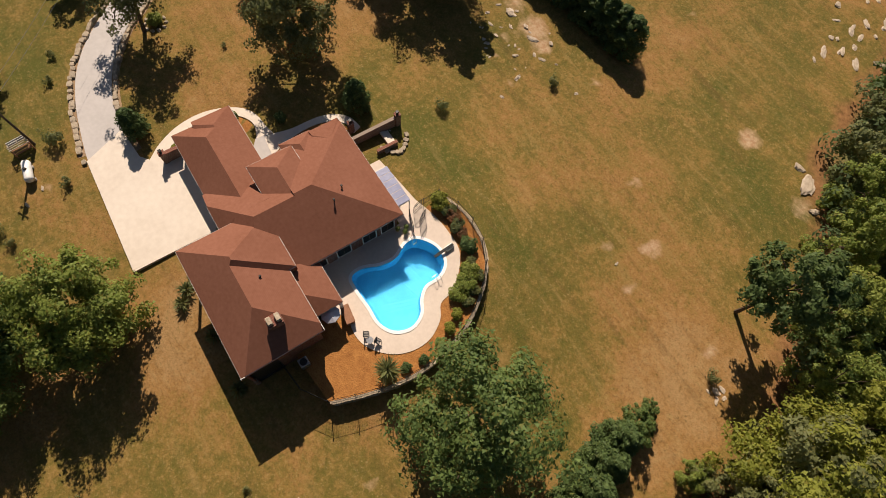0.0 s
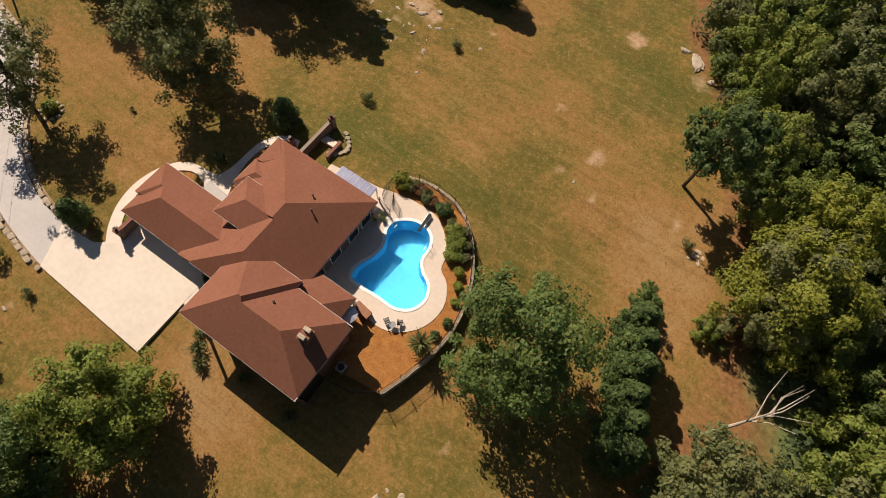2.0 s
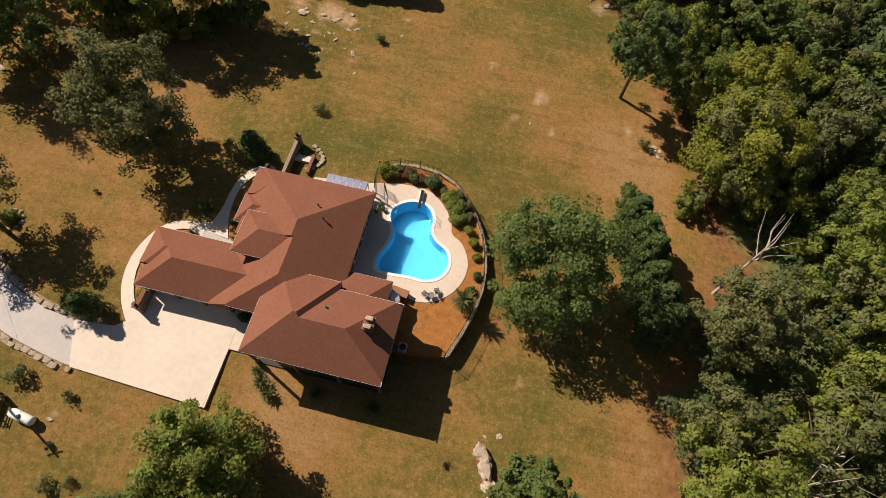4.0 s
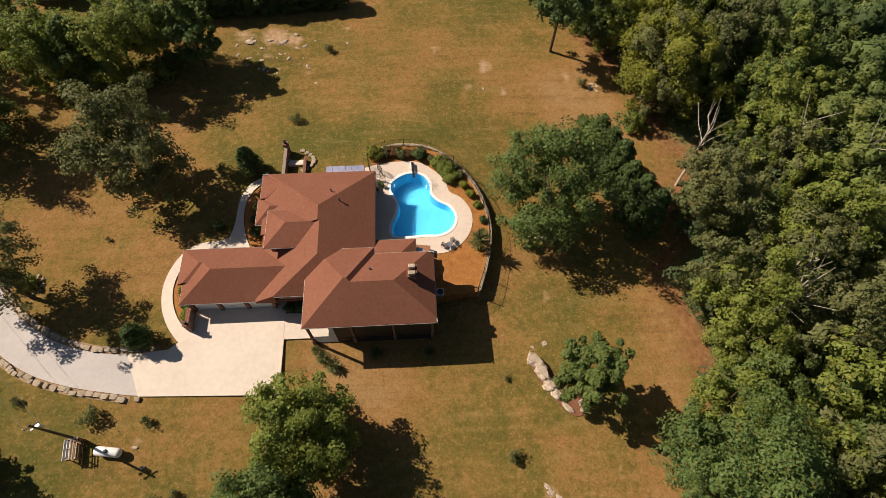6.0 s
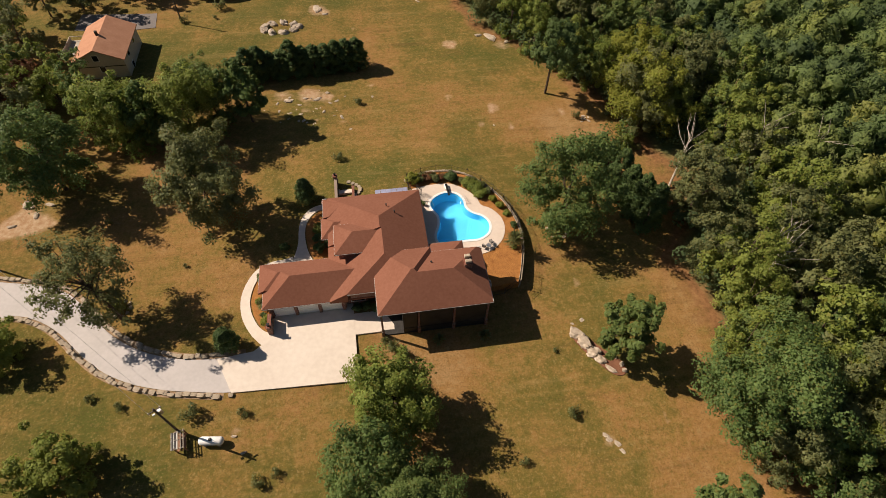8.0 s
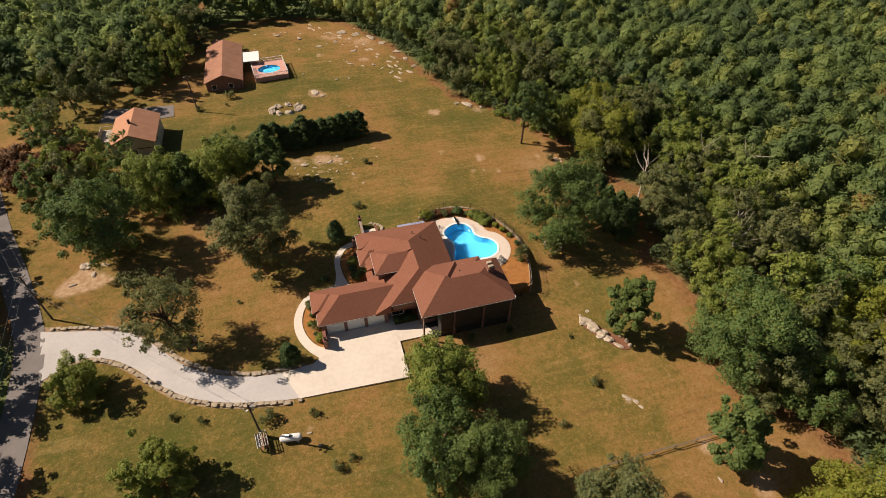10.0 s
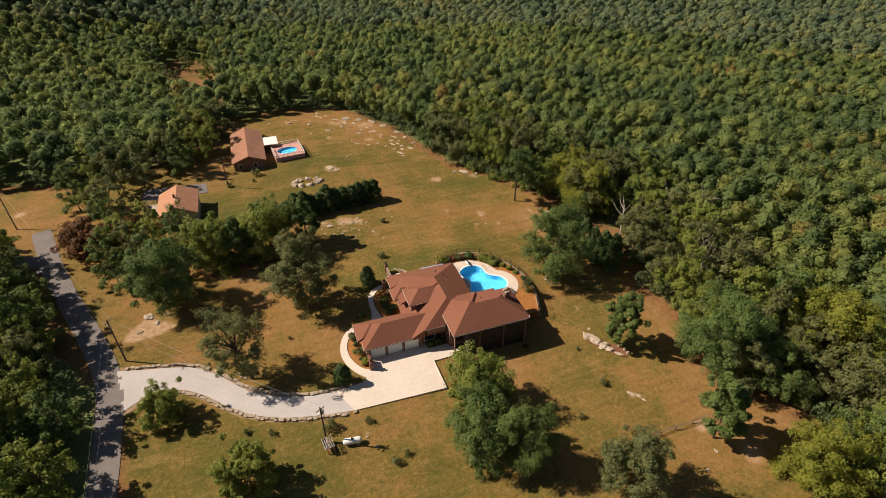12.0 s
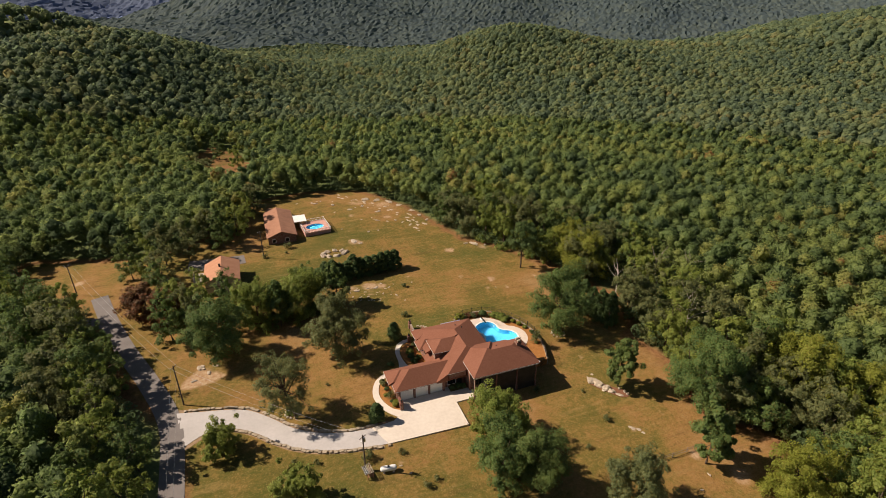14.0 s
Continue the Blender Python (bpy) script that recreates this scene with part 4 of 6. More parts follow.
# row of cedars across the lawn
for k in range(12):
    place(CEDAR, -21.6 + k * 2.0, 44.4 + k * 0.22, 0.92 + 0.07 * (k % 3), 47 * k, "dense dark cedar in a hedge row", 0.58 + 0.05 * (k * 7 % 4))["group"] = "cedars of the hedge row"
for k in range(6):
    place(CEDAR, 36.9 + k * 0.8, 13.2 - k * 2.5, 0.9 + 0.05 * (k % 3), 31 * k, "tall dense cedar in a row at the wood's edge")["group"] = "cedars at the wood's edge"


# ---- woods ----
def in_woods(x, y):
    return ~inside(x, y, LAWN_EDGE) & ~in_clearing(x, y) & (line_distance(x, y, [(p.x, p.y) for p in ROAD]) > 4.0)


def jittered(rng, x0, x1, y0, y1, step):
    gx, gy = np.meshgrid(np.arange(x0, x1, step), np.arange(y0, y1, step))
    gx = gx.ravel() + (rng.random(gx.size) - 0.5) * step * 0.9
    gy = gy.ravel() + (rng.random(gy.size) - 0.5) * step * 0.9
    return gx, gy


def clear_of(x, y):
    """Away from the neighbours' houses and yards and from a gap at the wood's edge."""
    u, v = (x - 49.3) * 0.44 - (y - 10.6) * 0.9, (x - 49.3) * 0.9 + (y - 10.6) * 0.44
    gap = (u / 9.0) ** 2 + (v / 5.0) ** 2 > 1      # the bare gap with a dead tree
    return gap & (np.hypot(x + 46, y - 54) > 9) & (np.hypot(x + 29, y - 84) > 12) & (np.hypot(x + 17, y - 83) > 8)


rng = np.random.default_rng(5)
wx, wy = jittered(rng, -120, 110, -60, 130, 5.4)
edge = line_distance(wx, wy, LAWN_EDGE + LAWN_EDGE[:1])
keep = in_woods(wx, wy) & clear_of(wx, wy)
near = keep & (edge < 21) & (wx > 0) & (wy < 75) | keep & (edge < 14) & (wx < -45) & (wy < 80)
KINDS = (LEAF, LEAF_GREY, LEAF_BRIGHT, LEAF_BRIGHT, LEAF_YELLOW, LEAF_GREY)
FOREST = [make_tree("forest_tree", "green forest tree with a rounded crown", "tree", 30 + k, 12.5 + k % 3, 4.6, 1.4, KINDS[k], 76, 76, 0.17, limbs=3) for k in range(6)]
EDGE = [make_tree("forest_tree", "leafy green tree at the wood's edge", "tree", 40 + k, 12.5 + k % 3, 4.6, 1.2, KINDS[k], 84, 95, 0.145, limbs=4) for k in range(6)]
pick = rng.integers(0, 150, len(wx))
for i in np.nonzero(near)[0]:
    k = int(pick[i])
    sunny = wx[i] > 52 and wy[i] < -28 and k % 7 < 4
    # west of the road darker leaf kinds carry the wood's shade in colour
    kind = 4 if sunny or k == 0 else (0, 1, 2, 3, 5)[k % 5] if wx[i] > -45 else (0, 0, 1, 2)[k % 4]
    stand = EDGE if edge[i] < 10 and wx[i] > 0 and wy[i] < 65 else FOREST
    place(stand[kind], float(wx[i]), float(wy[i]), 0.8 + 0.35 * float(rng.random()), 6.0 * k, sink=0.3)
place(RED_TREE, -63.0, 41.0, 1.45, 0, "", 0.75)
place(RED_TREE, -57.0, 43.5, 1.1, 90, "", 0.8)
# scattered trees round the neighbouring houses
for x, y, k in ((-60, 47, 0), (-61, 56, 1), (-65, 63, 2), (-56, 39, 3), (-56, 74, 5), (-46, 78, 0), (-42, 86, 3), (-50, 82, 1), (-62, 72, 5), (-39, 93, 2), (-70, 66, 0), (-51, 40, 2), (-57, 30, 0), (-36, 105, 1), (-53, 32, 5), (-44, 36, 0)):
    place(FOREST[k], x, y, 0.95, 31 * k)


# a few trees left standing in the clearing
for x, y, k in ((-58, 150, 0), (-53, 156, 1), (-57, 163, 5), (-61, 158, 0), (-41, 186, 3), (-50, 207, 0)):
    place(FOREST[k], x, y, 0.95, 50 * k, "tall green tree standing in a woodland clearing")


def woods_mesh(name, x, y, tall, radius, per, size, blobs, material, label, seed):
    """Joined crowns of countless trees."""
    g = np.random.default_rng(seed)
    z = height(x, y)
    cs, rs = [], []
    h = tall * (0.75 + 0.5 * g.random(len(x)))
    for k in range(blobs):
        a, d = g.random(len(x)) * 2 * np.pi, radius * 0.62 * (k > 0)
        lift = 0.62 + 0.12 * g.random(len(x)) - 0.22 * (k > 0) * g.random(len(x))
        cs.append(np.stack([x + d * np.cos(a), y + d * np.sin(a), z + h * lift], 1))
        rs.append(radius * (0.62 + 0.3 * g.random(len(x))))
    corners = leaves(g, np.concatenate(cs), np.concatenate(rs), per, size, up=0.55, flat=1.25, shell=0.78, wild=0.35)
    return tagged(from_arrays(name, corners, 3, material), label, "woods", kind="stuff")


def dome(detail, floor):
    """A unit ball with its lowest part left off: corners and triangles."""
    bm = bmesh.new()
    bmesh.ops.create_icosphere(bm, subdivisions=detail, radius=1.0)
    bmesh.ops.delete(bm, geom=[f for f in bm.faces if f.calc_center_median().z < floor], context="FACES")
    bm.verts.index_update()
    v = np.array([tuple(p.co) for p in bm.verts])
    f = np.array([[p.index for p in face.verts] for face in bm.faces])
    bm.free()
    return v, f


def canopy(name, x, y, tall, radius, lobes, detail, floor, material, label, seed, loose=0, leaf=0.3, core=1.0, even=0.0):
    """Joined crowns of countless trees: each a cluster of lobes covered with separate tilted leaf sprays, with one tone a tree."""
    g = np.random.default_rng(seed)
    v, f = dome(detail, floor)
    n = len(x)
    size = np.clip(np.exp(g.normal(size=n) * 0.24), 0.62, 1.4)
    r0 = radius * size
    z = height(x, y) + tall * (0.94 + (1 - even) * ((0.22 * size - 0.22) + 0.2 * g.random(n) - 0.1))
    tone = np.clip(0.5 + 0.24 * g.normal(size=n), 0, 1)
    stretch = 0.95 + (1 - even) * (0.25 + 0.8 * g.random(n))
    cs, rs, ts = [], [], []
    for k in range(lobes):
        d = g.normal(size=(n, 3))
        d[:, 2] = np.abs(d[:, 2]) * (0.75 if k else 9.0) - (0.12 if k else 0.0)
        d /= np.linalg.norm(d, axis=1)[:, None]
        r = r0 * (0.40 + 0.22 * g.random(n)) * {1: 2.0, 2: 1.5, 3: 1.2}.get(lobes, 1.0)
        c = np.stack([x, y, z - r0 * stretch * 0.95], 1) + d * (r0 * 0.66)[:, None] * np.stack([np.ones(n), np.ones(n), stretch], 1)
        cs.append(c)
        rs.append(r)
        ts.append(tone + 0.05 * g.normal(size=n))
    c, r, t = np.concatenate(cs), np.concatenate(rs), np.concatenate(ts)
    m = len(c)
    fc = v[f].mean(1)
    corner = v[f] - fc[:, None, :]
    mid_of = fc[None] * (core + 0.1 * g.normal(size=(m, len(f), 1)))
    spray = corner[None] * (0.9 + 0.35 * g.random((m, len(f), 1, 1))) + g.normal(size=(m, len(f), 3, 3)) * 0.09
    pts = (mid_of[:, :, None, :] + spray) * r[:, None, None, None] + c[:, None, None, :]
    pts = pts.reshape(-1, 3)
    tones = np.repeat(t, len(f) * 3)
    heart = np.repeat(c - np.stack([np.zeros(m), np.zeros(m), 0.25 * r], 1), len(f) * 3, 0)
    if loose:
        extra = leaves(g, c, r, loose, leaf, up=0.6, flat=1.15, shell=0.8, wild=0.9)
        pts = np.concatenate([pts, extra])
        tones = np.concatenate([tones, np.repeat(t, loose * 3)])
        heart = np.concatenate([heart, np.repeat(c, loose * 3, 0)])
    ob = from_arrays(name, pts, 3, material)
    out = pts - heart
    out /= np.linalg.norm(out, axis=1)[:, None] + 1e-9
    tri = pts.reshape(-1, 3, 3)
    flat = np.cross(tri[:, 1] - tri[:, 0], tri[:, 2] - tri[:, 0])
    flat /= np.linalg.norm(flat, axis=1)[:, None] + 1e-9
    flat = np.repeat(flat, 3, 0)
    flat *= np.sign((flat * out).sum(1))[:, None]
    soft = 0.72 * out + 0.4 * flat
    soft /= np.linalg.norm(soft, axis=1)[:, None] + 1e-9
    ob.data.normals_split_custom_set_from_vertices(soft.astype(np.float32))
    ob.data.attributes.new("tone", "FLOAT", "POINT").data.foreach_set("value", tones.astype(np.float32))
    return tagged(ob, label, "woods", kind="stuff")


bx, by = jittered(rng, -120, 150, -60, 130, 4.6)
brim = line_distance(bx, by, LAWN_EDGE + LAWN_EDGE[:1])
mid = in_woods(bx, by) & clear_of(bx, by) & ~((brim < 21) & (bx > 0) & (by < 75) | (brim < 14) & (bx < -45) & (by < 80))
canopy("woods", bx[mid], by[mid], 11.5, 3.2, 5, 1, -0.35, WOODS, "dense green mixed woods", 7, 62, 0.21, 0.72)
ux, uy = jittered(rng, -112, 75, -55, 128, 2.9)
low = in_woods(ux, uy) & clear_of(ux, uy) & (line_distance(ux, uy, LAWN_EDGE + LAWN_EDGE[:1]) < np.where((uy < 75) & (ux > -70), 24, 9))
woods_mesh("undergrowth", ux[low], uy[low], 4.0, 1.7, 70, 0.24, 1, WOODS, "low green undergrowth below the forest trees", 12)


def in_view(x, y, spread, margin):
    """Within the wedge of land fitted to the camera's last view, towards the hills."""
    ahead, side = (x + 33) * 0.34 + (y + 86) * 0.94, np.abs((x + 33) * 0.94 - (y + 86) * 0.34)
    return (ahead > 20) & (side < ahead * spread + margin)


def rim(x, y):
    return np.hypot(x + 33, y + 86)


fx, fy = jittered(rng, -260, 330, -60, 330, 4.5)
ok = in_woods(fx, fy) & in_view(fx, fy, 0.9, 25) & (rim(fx, fy) < 340) & (line_distance(fx, fy, LAWN_EDGE + LAWN_EDGE[:1]) > 2)
ok &= ~((fx > -120) & (fx < 150) & (fy > -60) & (fy < 130))
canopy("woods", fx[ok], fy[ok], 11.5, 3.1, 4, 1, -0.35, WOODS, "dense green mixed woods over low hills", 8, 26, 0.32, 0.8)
fx, fy = jittered(rng, -480, 620, 0, 640, 5.3)
ok = in_woods(fx, fy) & in_view(fx, fy, 0.88, 20) & (rim(fx, fy) >= 340) & (rim(fx, fy) < 620)
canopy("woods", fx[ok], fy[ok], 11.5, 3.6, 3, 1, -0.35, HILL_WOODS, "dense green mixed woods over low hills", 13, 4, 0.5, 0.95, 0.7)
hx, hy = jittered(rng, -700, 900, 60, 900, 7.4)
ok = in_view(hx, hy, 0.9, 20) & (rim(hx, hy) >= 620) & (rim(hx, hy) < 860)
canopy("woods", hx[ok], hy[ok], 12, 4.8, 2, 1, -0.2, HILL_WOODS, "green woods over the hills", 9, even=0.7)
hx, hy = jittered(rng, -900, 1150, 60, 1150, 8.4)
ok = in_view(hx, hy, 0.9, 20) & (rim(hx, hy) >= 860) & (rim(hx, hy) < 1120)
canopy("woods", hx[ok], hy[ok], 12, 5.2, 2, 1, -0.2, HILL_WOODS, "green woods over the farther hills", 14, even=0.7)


def ridge_woods(name, x0, x1, y0, y1, step, lift, near, far, material, label):
    """The wooded top of a distant ridge, one rough sheet of tree tops a tree's height over the land."""
    gx, gy = np.meshgrid(np.arange(x0, x1, step), np.arange(y0, y1, step))
    gx, gy = gx + rng.normal(size=gx.shape) * step * 0.22, gy + rng.normal(size=gy.shape) * step * 0.22
    gz = height(gx, gy) + lift + rng.normal(size=gx.shape) * step * 0.24
    ny, nx = gx.shape
    idx = np.arange(nx * ny).reshape(ny, nx)
    ok = in_view(gx, gy, 0.9, 20) & (rim(gx, gy) >= near) & (rim(gx, gy) < far)
    ok = ok[:-1, :-1] & ok[1:, 1:] & ok[:-1, 1:] & ok[1:, :-1]
    faces = np.stack([idx[:-1, :-1], idx[:-1, 1:], idx[1:, 1:], idx[1:, :-1]], -1)[ok]
    used = np.unique(faces)
    place_of = np.zeros(nx * ny, int)
    place_of[used] = np.arange(len(used))
    me = bpy.data.meshes.new(name)
    me.from_pydata(np.stack([gx, gy, gz], -1).reshape(-1, 3)[used].tolist(), [], place_of[faces].tolist())
    me.attributes.new("tone", "FLOAT", "POINT").data.foreach_set("value", rng.random(len(used)).astype(np.float32))
    me.materials.append(material)
    tagged(new(name, me), label, "woods", kind="stuff")


# far ridges: their blue is haze painted into the leaves
ridge_woods("woods", -1200, 2000, 500, 2000, 6.5, 13, 1110, 1600, FAR_WOODS, "distant woods on a long ridge, tinted blue for haze")
ridge_woods("woods", -1300, 2400, 600, 2500, 9.0, 13, 1590, 2330, FAR_WOODS, "distant woods high on a long ridge, tinted blue for haze")
ridge_woods("distant_woods", -1900, 1500, 1600, 3500, 14.0, 14, 2300, 3550, LAST_WOODS, "woods on the last ridge, tinted blue for haze")
for pattern in (OAK, POOL_OAK, OAK_B, GREY_OAK, MAPLE, SPARSE, CEDAR, SMALL, SLIM, GOLD, ROUND, WILLOW, PINE, RED_TREE, *FOREST, *EDGE):
    drop_thing(pattern)


# ---- stone edging, walls and fence ----
def stone_mesh(seed, material=STONE, detail=1):
    """A rough, angular stone about one metre across; detail 2 gives a cracked, layered boulder."""
    bm = bmesh.new()
    box(bm, -0.5, 0.5, -0.5, 0.5, -0.5, 0.5, 0.17 if material is STONE else 0.26)
    if detail > 1:
        bmesh.ops.subdivide_edges(bm, edges=bm.edges[:], cuts=2, use_grid_fill=True)
    for v in bm.verts:
        n = noise.noise_vector(v.co * 1.1 + Vector((seed * 3.1, seed, 0)))
        v.co += n * (0.16 if material is STONE else 0.30)
        if detail > 1:
            v.co += 0.11 * noise.noise_vector(v.co * 4.3 + Vector((seed, seed * 2.7, 5.0)))
            v.co.z += 0.07 * math.sin(9.0 * (v.co.x + 0.4 * v.co.y) + seed)
        v.co.z = max(min(v.co.z, 0.34 if material is STONE else 0.5), -0.4)
    me = bpy.data.meshes.new("stone")
    bm.to_mesh(me)
    bm.free()
    me.materials.append(material)
    return me


STONES = [stone_mesh(k) for k in range(6)]
ROCKS = [stone_mesh(20 + k, ROCK, 2) for k in range(5)]
dice = random.Random(4)


def piece(name, me, x, y, z, sx, sy, sz, turn, parent=None):
    ob = new(name, me)
    ob.parent = parent
    ob.matrix_basis = pose(x, y, z, dice.uniform(-8, 8), dice.uniform(-8, 8), turn) @ Matrix.Diagonal((sx, sy, sz, 1))
    return ob


def edging(line, side, label, first, last):
    edge = thing("stone_edging", label, "stone edging")
    pts = resample(offset_line(line, side), 400)
    total = sum((b - a).length for a, b in zip(pts, pts[1:]))
    s = total * first
    while s < total * last:
        i = min(int(s / total * 399), 398)
        p, way = pts[i], pts[i + 1] - pts[i]
        size = dice.uniform(0.45, 1.0)
        if dice.random() > 0.04:
            off = dice.uniform(-0.12, 0.12)
            x, y = p.x + off, p.y + off
            piece("stone", STONES[dice.randrange(6)], x, y, ground_z(x, y) + 0.12, size, dice.uniform(0.42, 0.62), dice.uniform(0.45, 0.75), math.degrees(math.atan2(way.y, way.x)), edge)
        s += size * 1.0


for line, side in ((DRIVE_UP[6:], -1), (DRIVE_LOW[6:], 1)):
    drape("soil_strip", resample(offset_line(line, side * 0.05), 60), resample(offset_line(line, side * 0.85), 60), 0.03, SOIL, "strip of dry tan soil under the edging stones", "soil", 1, 0.2)
edging(DRIVE_UP, -0.45, "row of rough tan stones along the driveway's upper edge", 0.12, 0.97)
edging(DRIVE_LOW, 0.45, "row of rough tan stones along the driveway's lower edge", 0.14, 0.9)


def build_retaining_wall():
    core = thing("retaining_wall", "low dry-stacked tan stone wall holding the terrace", "stone wall")
    line = resample(FENCE, 90)
    inner, outer = offset_line(line, -0.12), offset_line(line, 0.12)
    bm = bmesh.new()
    rows = []
    for a, b in zip(inner, outer):
        g = min(ground_z(b.x, b.y), LEVEL - 0.2) - 0.3
        rows.append([bm.verts.new((a.x, a.y, g)), bm.verts.new((a.x, a.y, LEVEL - 0.02)), bm.verts.new((b.x, b.y, LEVEL - 0.02)), bm.verts.new((b.x, b.y, g))])
    for r, s in zip(rows, rows[1:]):
        for k in range(4):
            bm.faces.new((r[k], r[(k + 1) % 4], s[(k + 1) % 4], s[k]))
    bm.faces.new(rows[0])
    bm.faces.new(rows[-1][::-1])
    bmesh.ops.recalc_face_normals(bm, faces=bm.faces[:])
    part("core", bm, STONE, core)
    pts = resample(offset_line(FENCE, 0.06), 400)
    for course in range(5):
        z = LEVEL - 0.06 - course * 0.3
        s = 0.2 * course
        while s < 47:
            i = min(int(s / 47.5 * 399), 398)
            p, way = pts[i], pts[i + 1] - pts[i]
            size = dice.uniform(0.45, 0.85)
            if z > ground_z(p.x, p.y) - 0.1:
                piece("stone", STONES[dice.randrange(6)], p.x, p.y, z, size, dice.uniform(0.30, 0.42), 0.34, math.degrees(math.atan2(way.y, way.x)), core)
            s += size * 0.95


build_retaining_wall()


def build_fence(line, label, spacing=2.35, tall=1.35, base=None):
    fence = thing("iron_fence", label, "fence")
    total = sum((b - a).length for a, b in zip(line, line[1:]))
    n = max(int(total / spacing), 1)
    pts = resample(line, n + 1)
    picket = bpy.data.meshes.new("picket")
    bm = box(bmesh.new(), -0.009, 0.009, -0.009, 0.009, 0.0, tall - 0.08)
    bm.to_mesh(picket)
    bm.free()
    picket.materials.append(BLACK_METAL)
    for p in pts:
        z = (base if base is not None else ground_z(p.x, p.y)) - 0.05
        part("post", boxes((p.x - 0.035, p.x + 0.035, p.y - 0.035, p.y + 0.035, z, z + tall + 0.12), (p.x - 0.05, p.x + 0.05, p.y - 0.05, p.y + 0.05, z + tall + 0.12, z + tall + 0.17)), BLACK_METAL, fence)
    for a, b in zip(pts, pts[1:]):
        za = (base if base is not None else ground_z(a.x, a.y))
        bm = bmesh.new()
        for h in (0.18, tall - 0.1):
            tube(bm, [(a.x, a.y, za + h), (b.x, b.y, za + h)], [0.022, 0.022], 4)
        panel = part("panel", bm, BLACK_METAL, fence)
        k = int((b - a).length / 0.16)
        for i in range(1, k):
            q = a.lerp(b, i / k)
            bar = new("picket", picket)
            bar.parent = panel
            bar.matrix_basis = pose(q.x, q.y, za + 0.08)


build_fence(offset_line(FENCE, -0.05), "black iron fence along the curved stone wall", base=LEVEL)
build_fence([Vector((19.4, -7.4)), Vector((17.2, -9.0)), Vector((14.0, -9.4))], "black iron fence joining the wall to the house", base=1.62)
build_fence([Vector((6.3, 13.5)), Vector((6.4, 11.4))], "short run of black iron fence beside the gate", base=LEVEL)


def build_gate(x, y, turn):
    gate = thing("iron_gate", "open black iron gate with an arched top", "gate", (x, y, LEVEL), turn)
    part("frame", boxes((0, 0.05, -0.025, 0.025, 0.05, 1.5), (1.25, 1.3, -0.025, 0.025, 0.05, 1.5), (0.05, 1.25, -0.02, 0.02, 0.1, 0.15), (0.05, 1.25, -0.02, 0.02, 1.25, 1.3)), BLACK_METAL, gate)
    bm = bmesh.new()
    arch = [(0.025 + 1.25 * k / 8, 0, 1.5 + 0.3 * math.sin(math.pi * k / 8)) for k in range(9)]
    tube(bm, arch, [0.022] * 9, 4)
    part("arch", bm, BLACK_METAL, gate)
    for k in range(1, 9):
        part("bar", box(bmesh.new(), 0.05 + k * 0.133, 0.07 + k * 0.133, -0.01, 0.01, 0.15, 1.5 + 0.3 * math.sin(math.pi * k / 9)), BLACK_METAL, gate)


build_gate(6.4, 11.2, -75)
build_gate(7.6, 10.9, -60)
build_fence([Vector((6.7, 9.4)), Vector((8.6, 8.8))], "short black iron fence between house and gate", base=LEVEL)


def garden_wall(name, x0, x1, y0, y1, z0, z1, label):
    w = thing(name, label, "garden wall")
    part("body", box(bmesh.new(), x0, x1, y0, y1, z0, z1), BRICK, w)
    part("cap", box(bmesh.new(), x0 - 0.05, x1 + 0.05, y0 - 0.05, y1 + 0.05, z1, z1 + 0.1, 0.02), BRICK, w)
    return w


def brick_post(x, y, z0, z1, label="square brick post with a lamp on top"):
    p = thing("brick_post", label, "post")
    part("shaft", box(bmesh.new(), x - 0.3, x + 0.3, y - 0.3, y + 0.3, z0, z1), BRICK, p)
    part("cap", box(bmesh.new(), x - 0.36, x + 0.36, y - 0.36, y + 0.36, z1, z1 + 0.12, 0.03), BRICK, p)
    lamp = part("lantern", boxes((x - 0.12, x + 0.12, y - 0.12, y + 0.12, z1 + 0.12, z1 + 0.5), (x - 0.17, x + 0.17, y - 0.17, y + 0.17, z1 + 0.5, z1 + 0.58)), BLACK_METAL, p, "black lantern")


garden_wall("garden_wall", -4.75, -4.4, 8.5, 14.4, 0.2, 2.3, "tall red brick garden wall beside the side steps")
brick_post(-4.6, 14.8, 0.2, 2.7)
brick_post(-6.4, 9.6, 0.4, 2.6)
part_steps = thing("side_steps", "concrete steps between brick walls", "steps")
for k in range(5):
    part("step", box(bmesh.new(), -4.3, -2.2, 13.6 - k * 0.34, 13.94 - k * 0.34, 0.2, 0.75 + k * 0.17), CONCRETE, part_steps)
garden_wall("garden_wall", -2.2, -1.9, 10.6, 13.2, 0.2, 1.75, "low red brick garden wall beside the steps")
for k in range(9):
    x, y = -3.3 + 1.9 * math.sin(k * 0.35) - 0.2 * k * 0.2, 14.9 - k * 0.45
    ob = piece("garden_stone", STONES[k % 6], x + 0.6, y, ground_z(x, y) + 0.1, 0.6, 0.45, 0.5, 40 * k)
    tagged(ob, "rough tan stone edging a garden bed", "stone", "stones by the side steps")
garden_wall("garden_wall", -13.95, -13.55, -9.7, -8.1, -0.1, 1.9, "short brick wing wall at the garage corner")
brick_post(-13.75, -9.95, -0.1, 2.1, "square brick post at the garage corner")
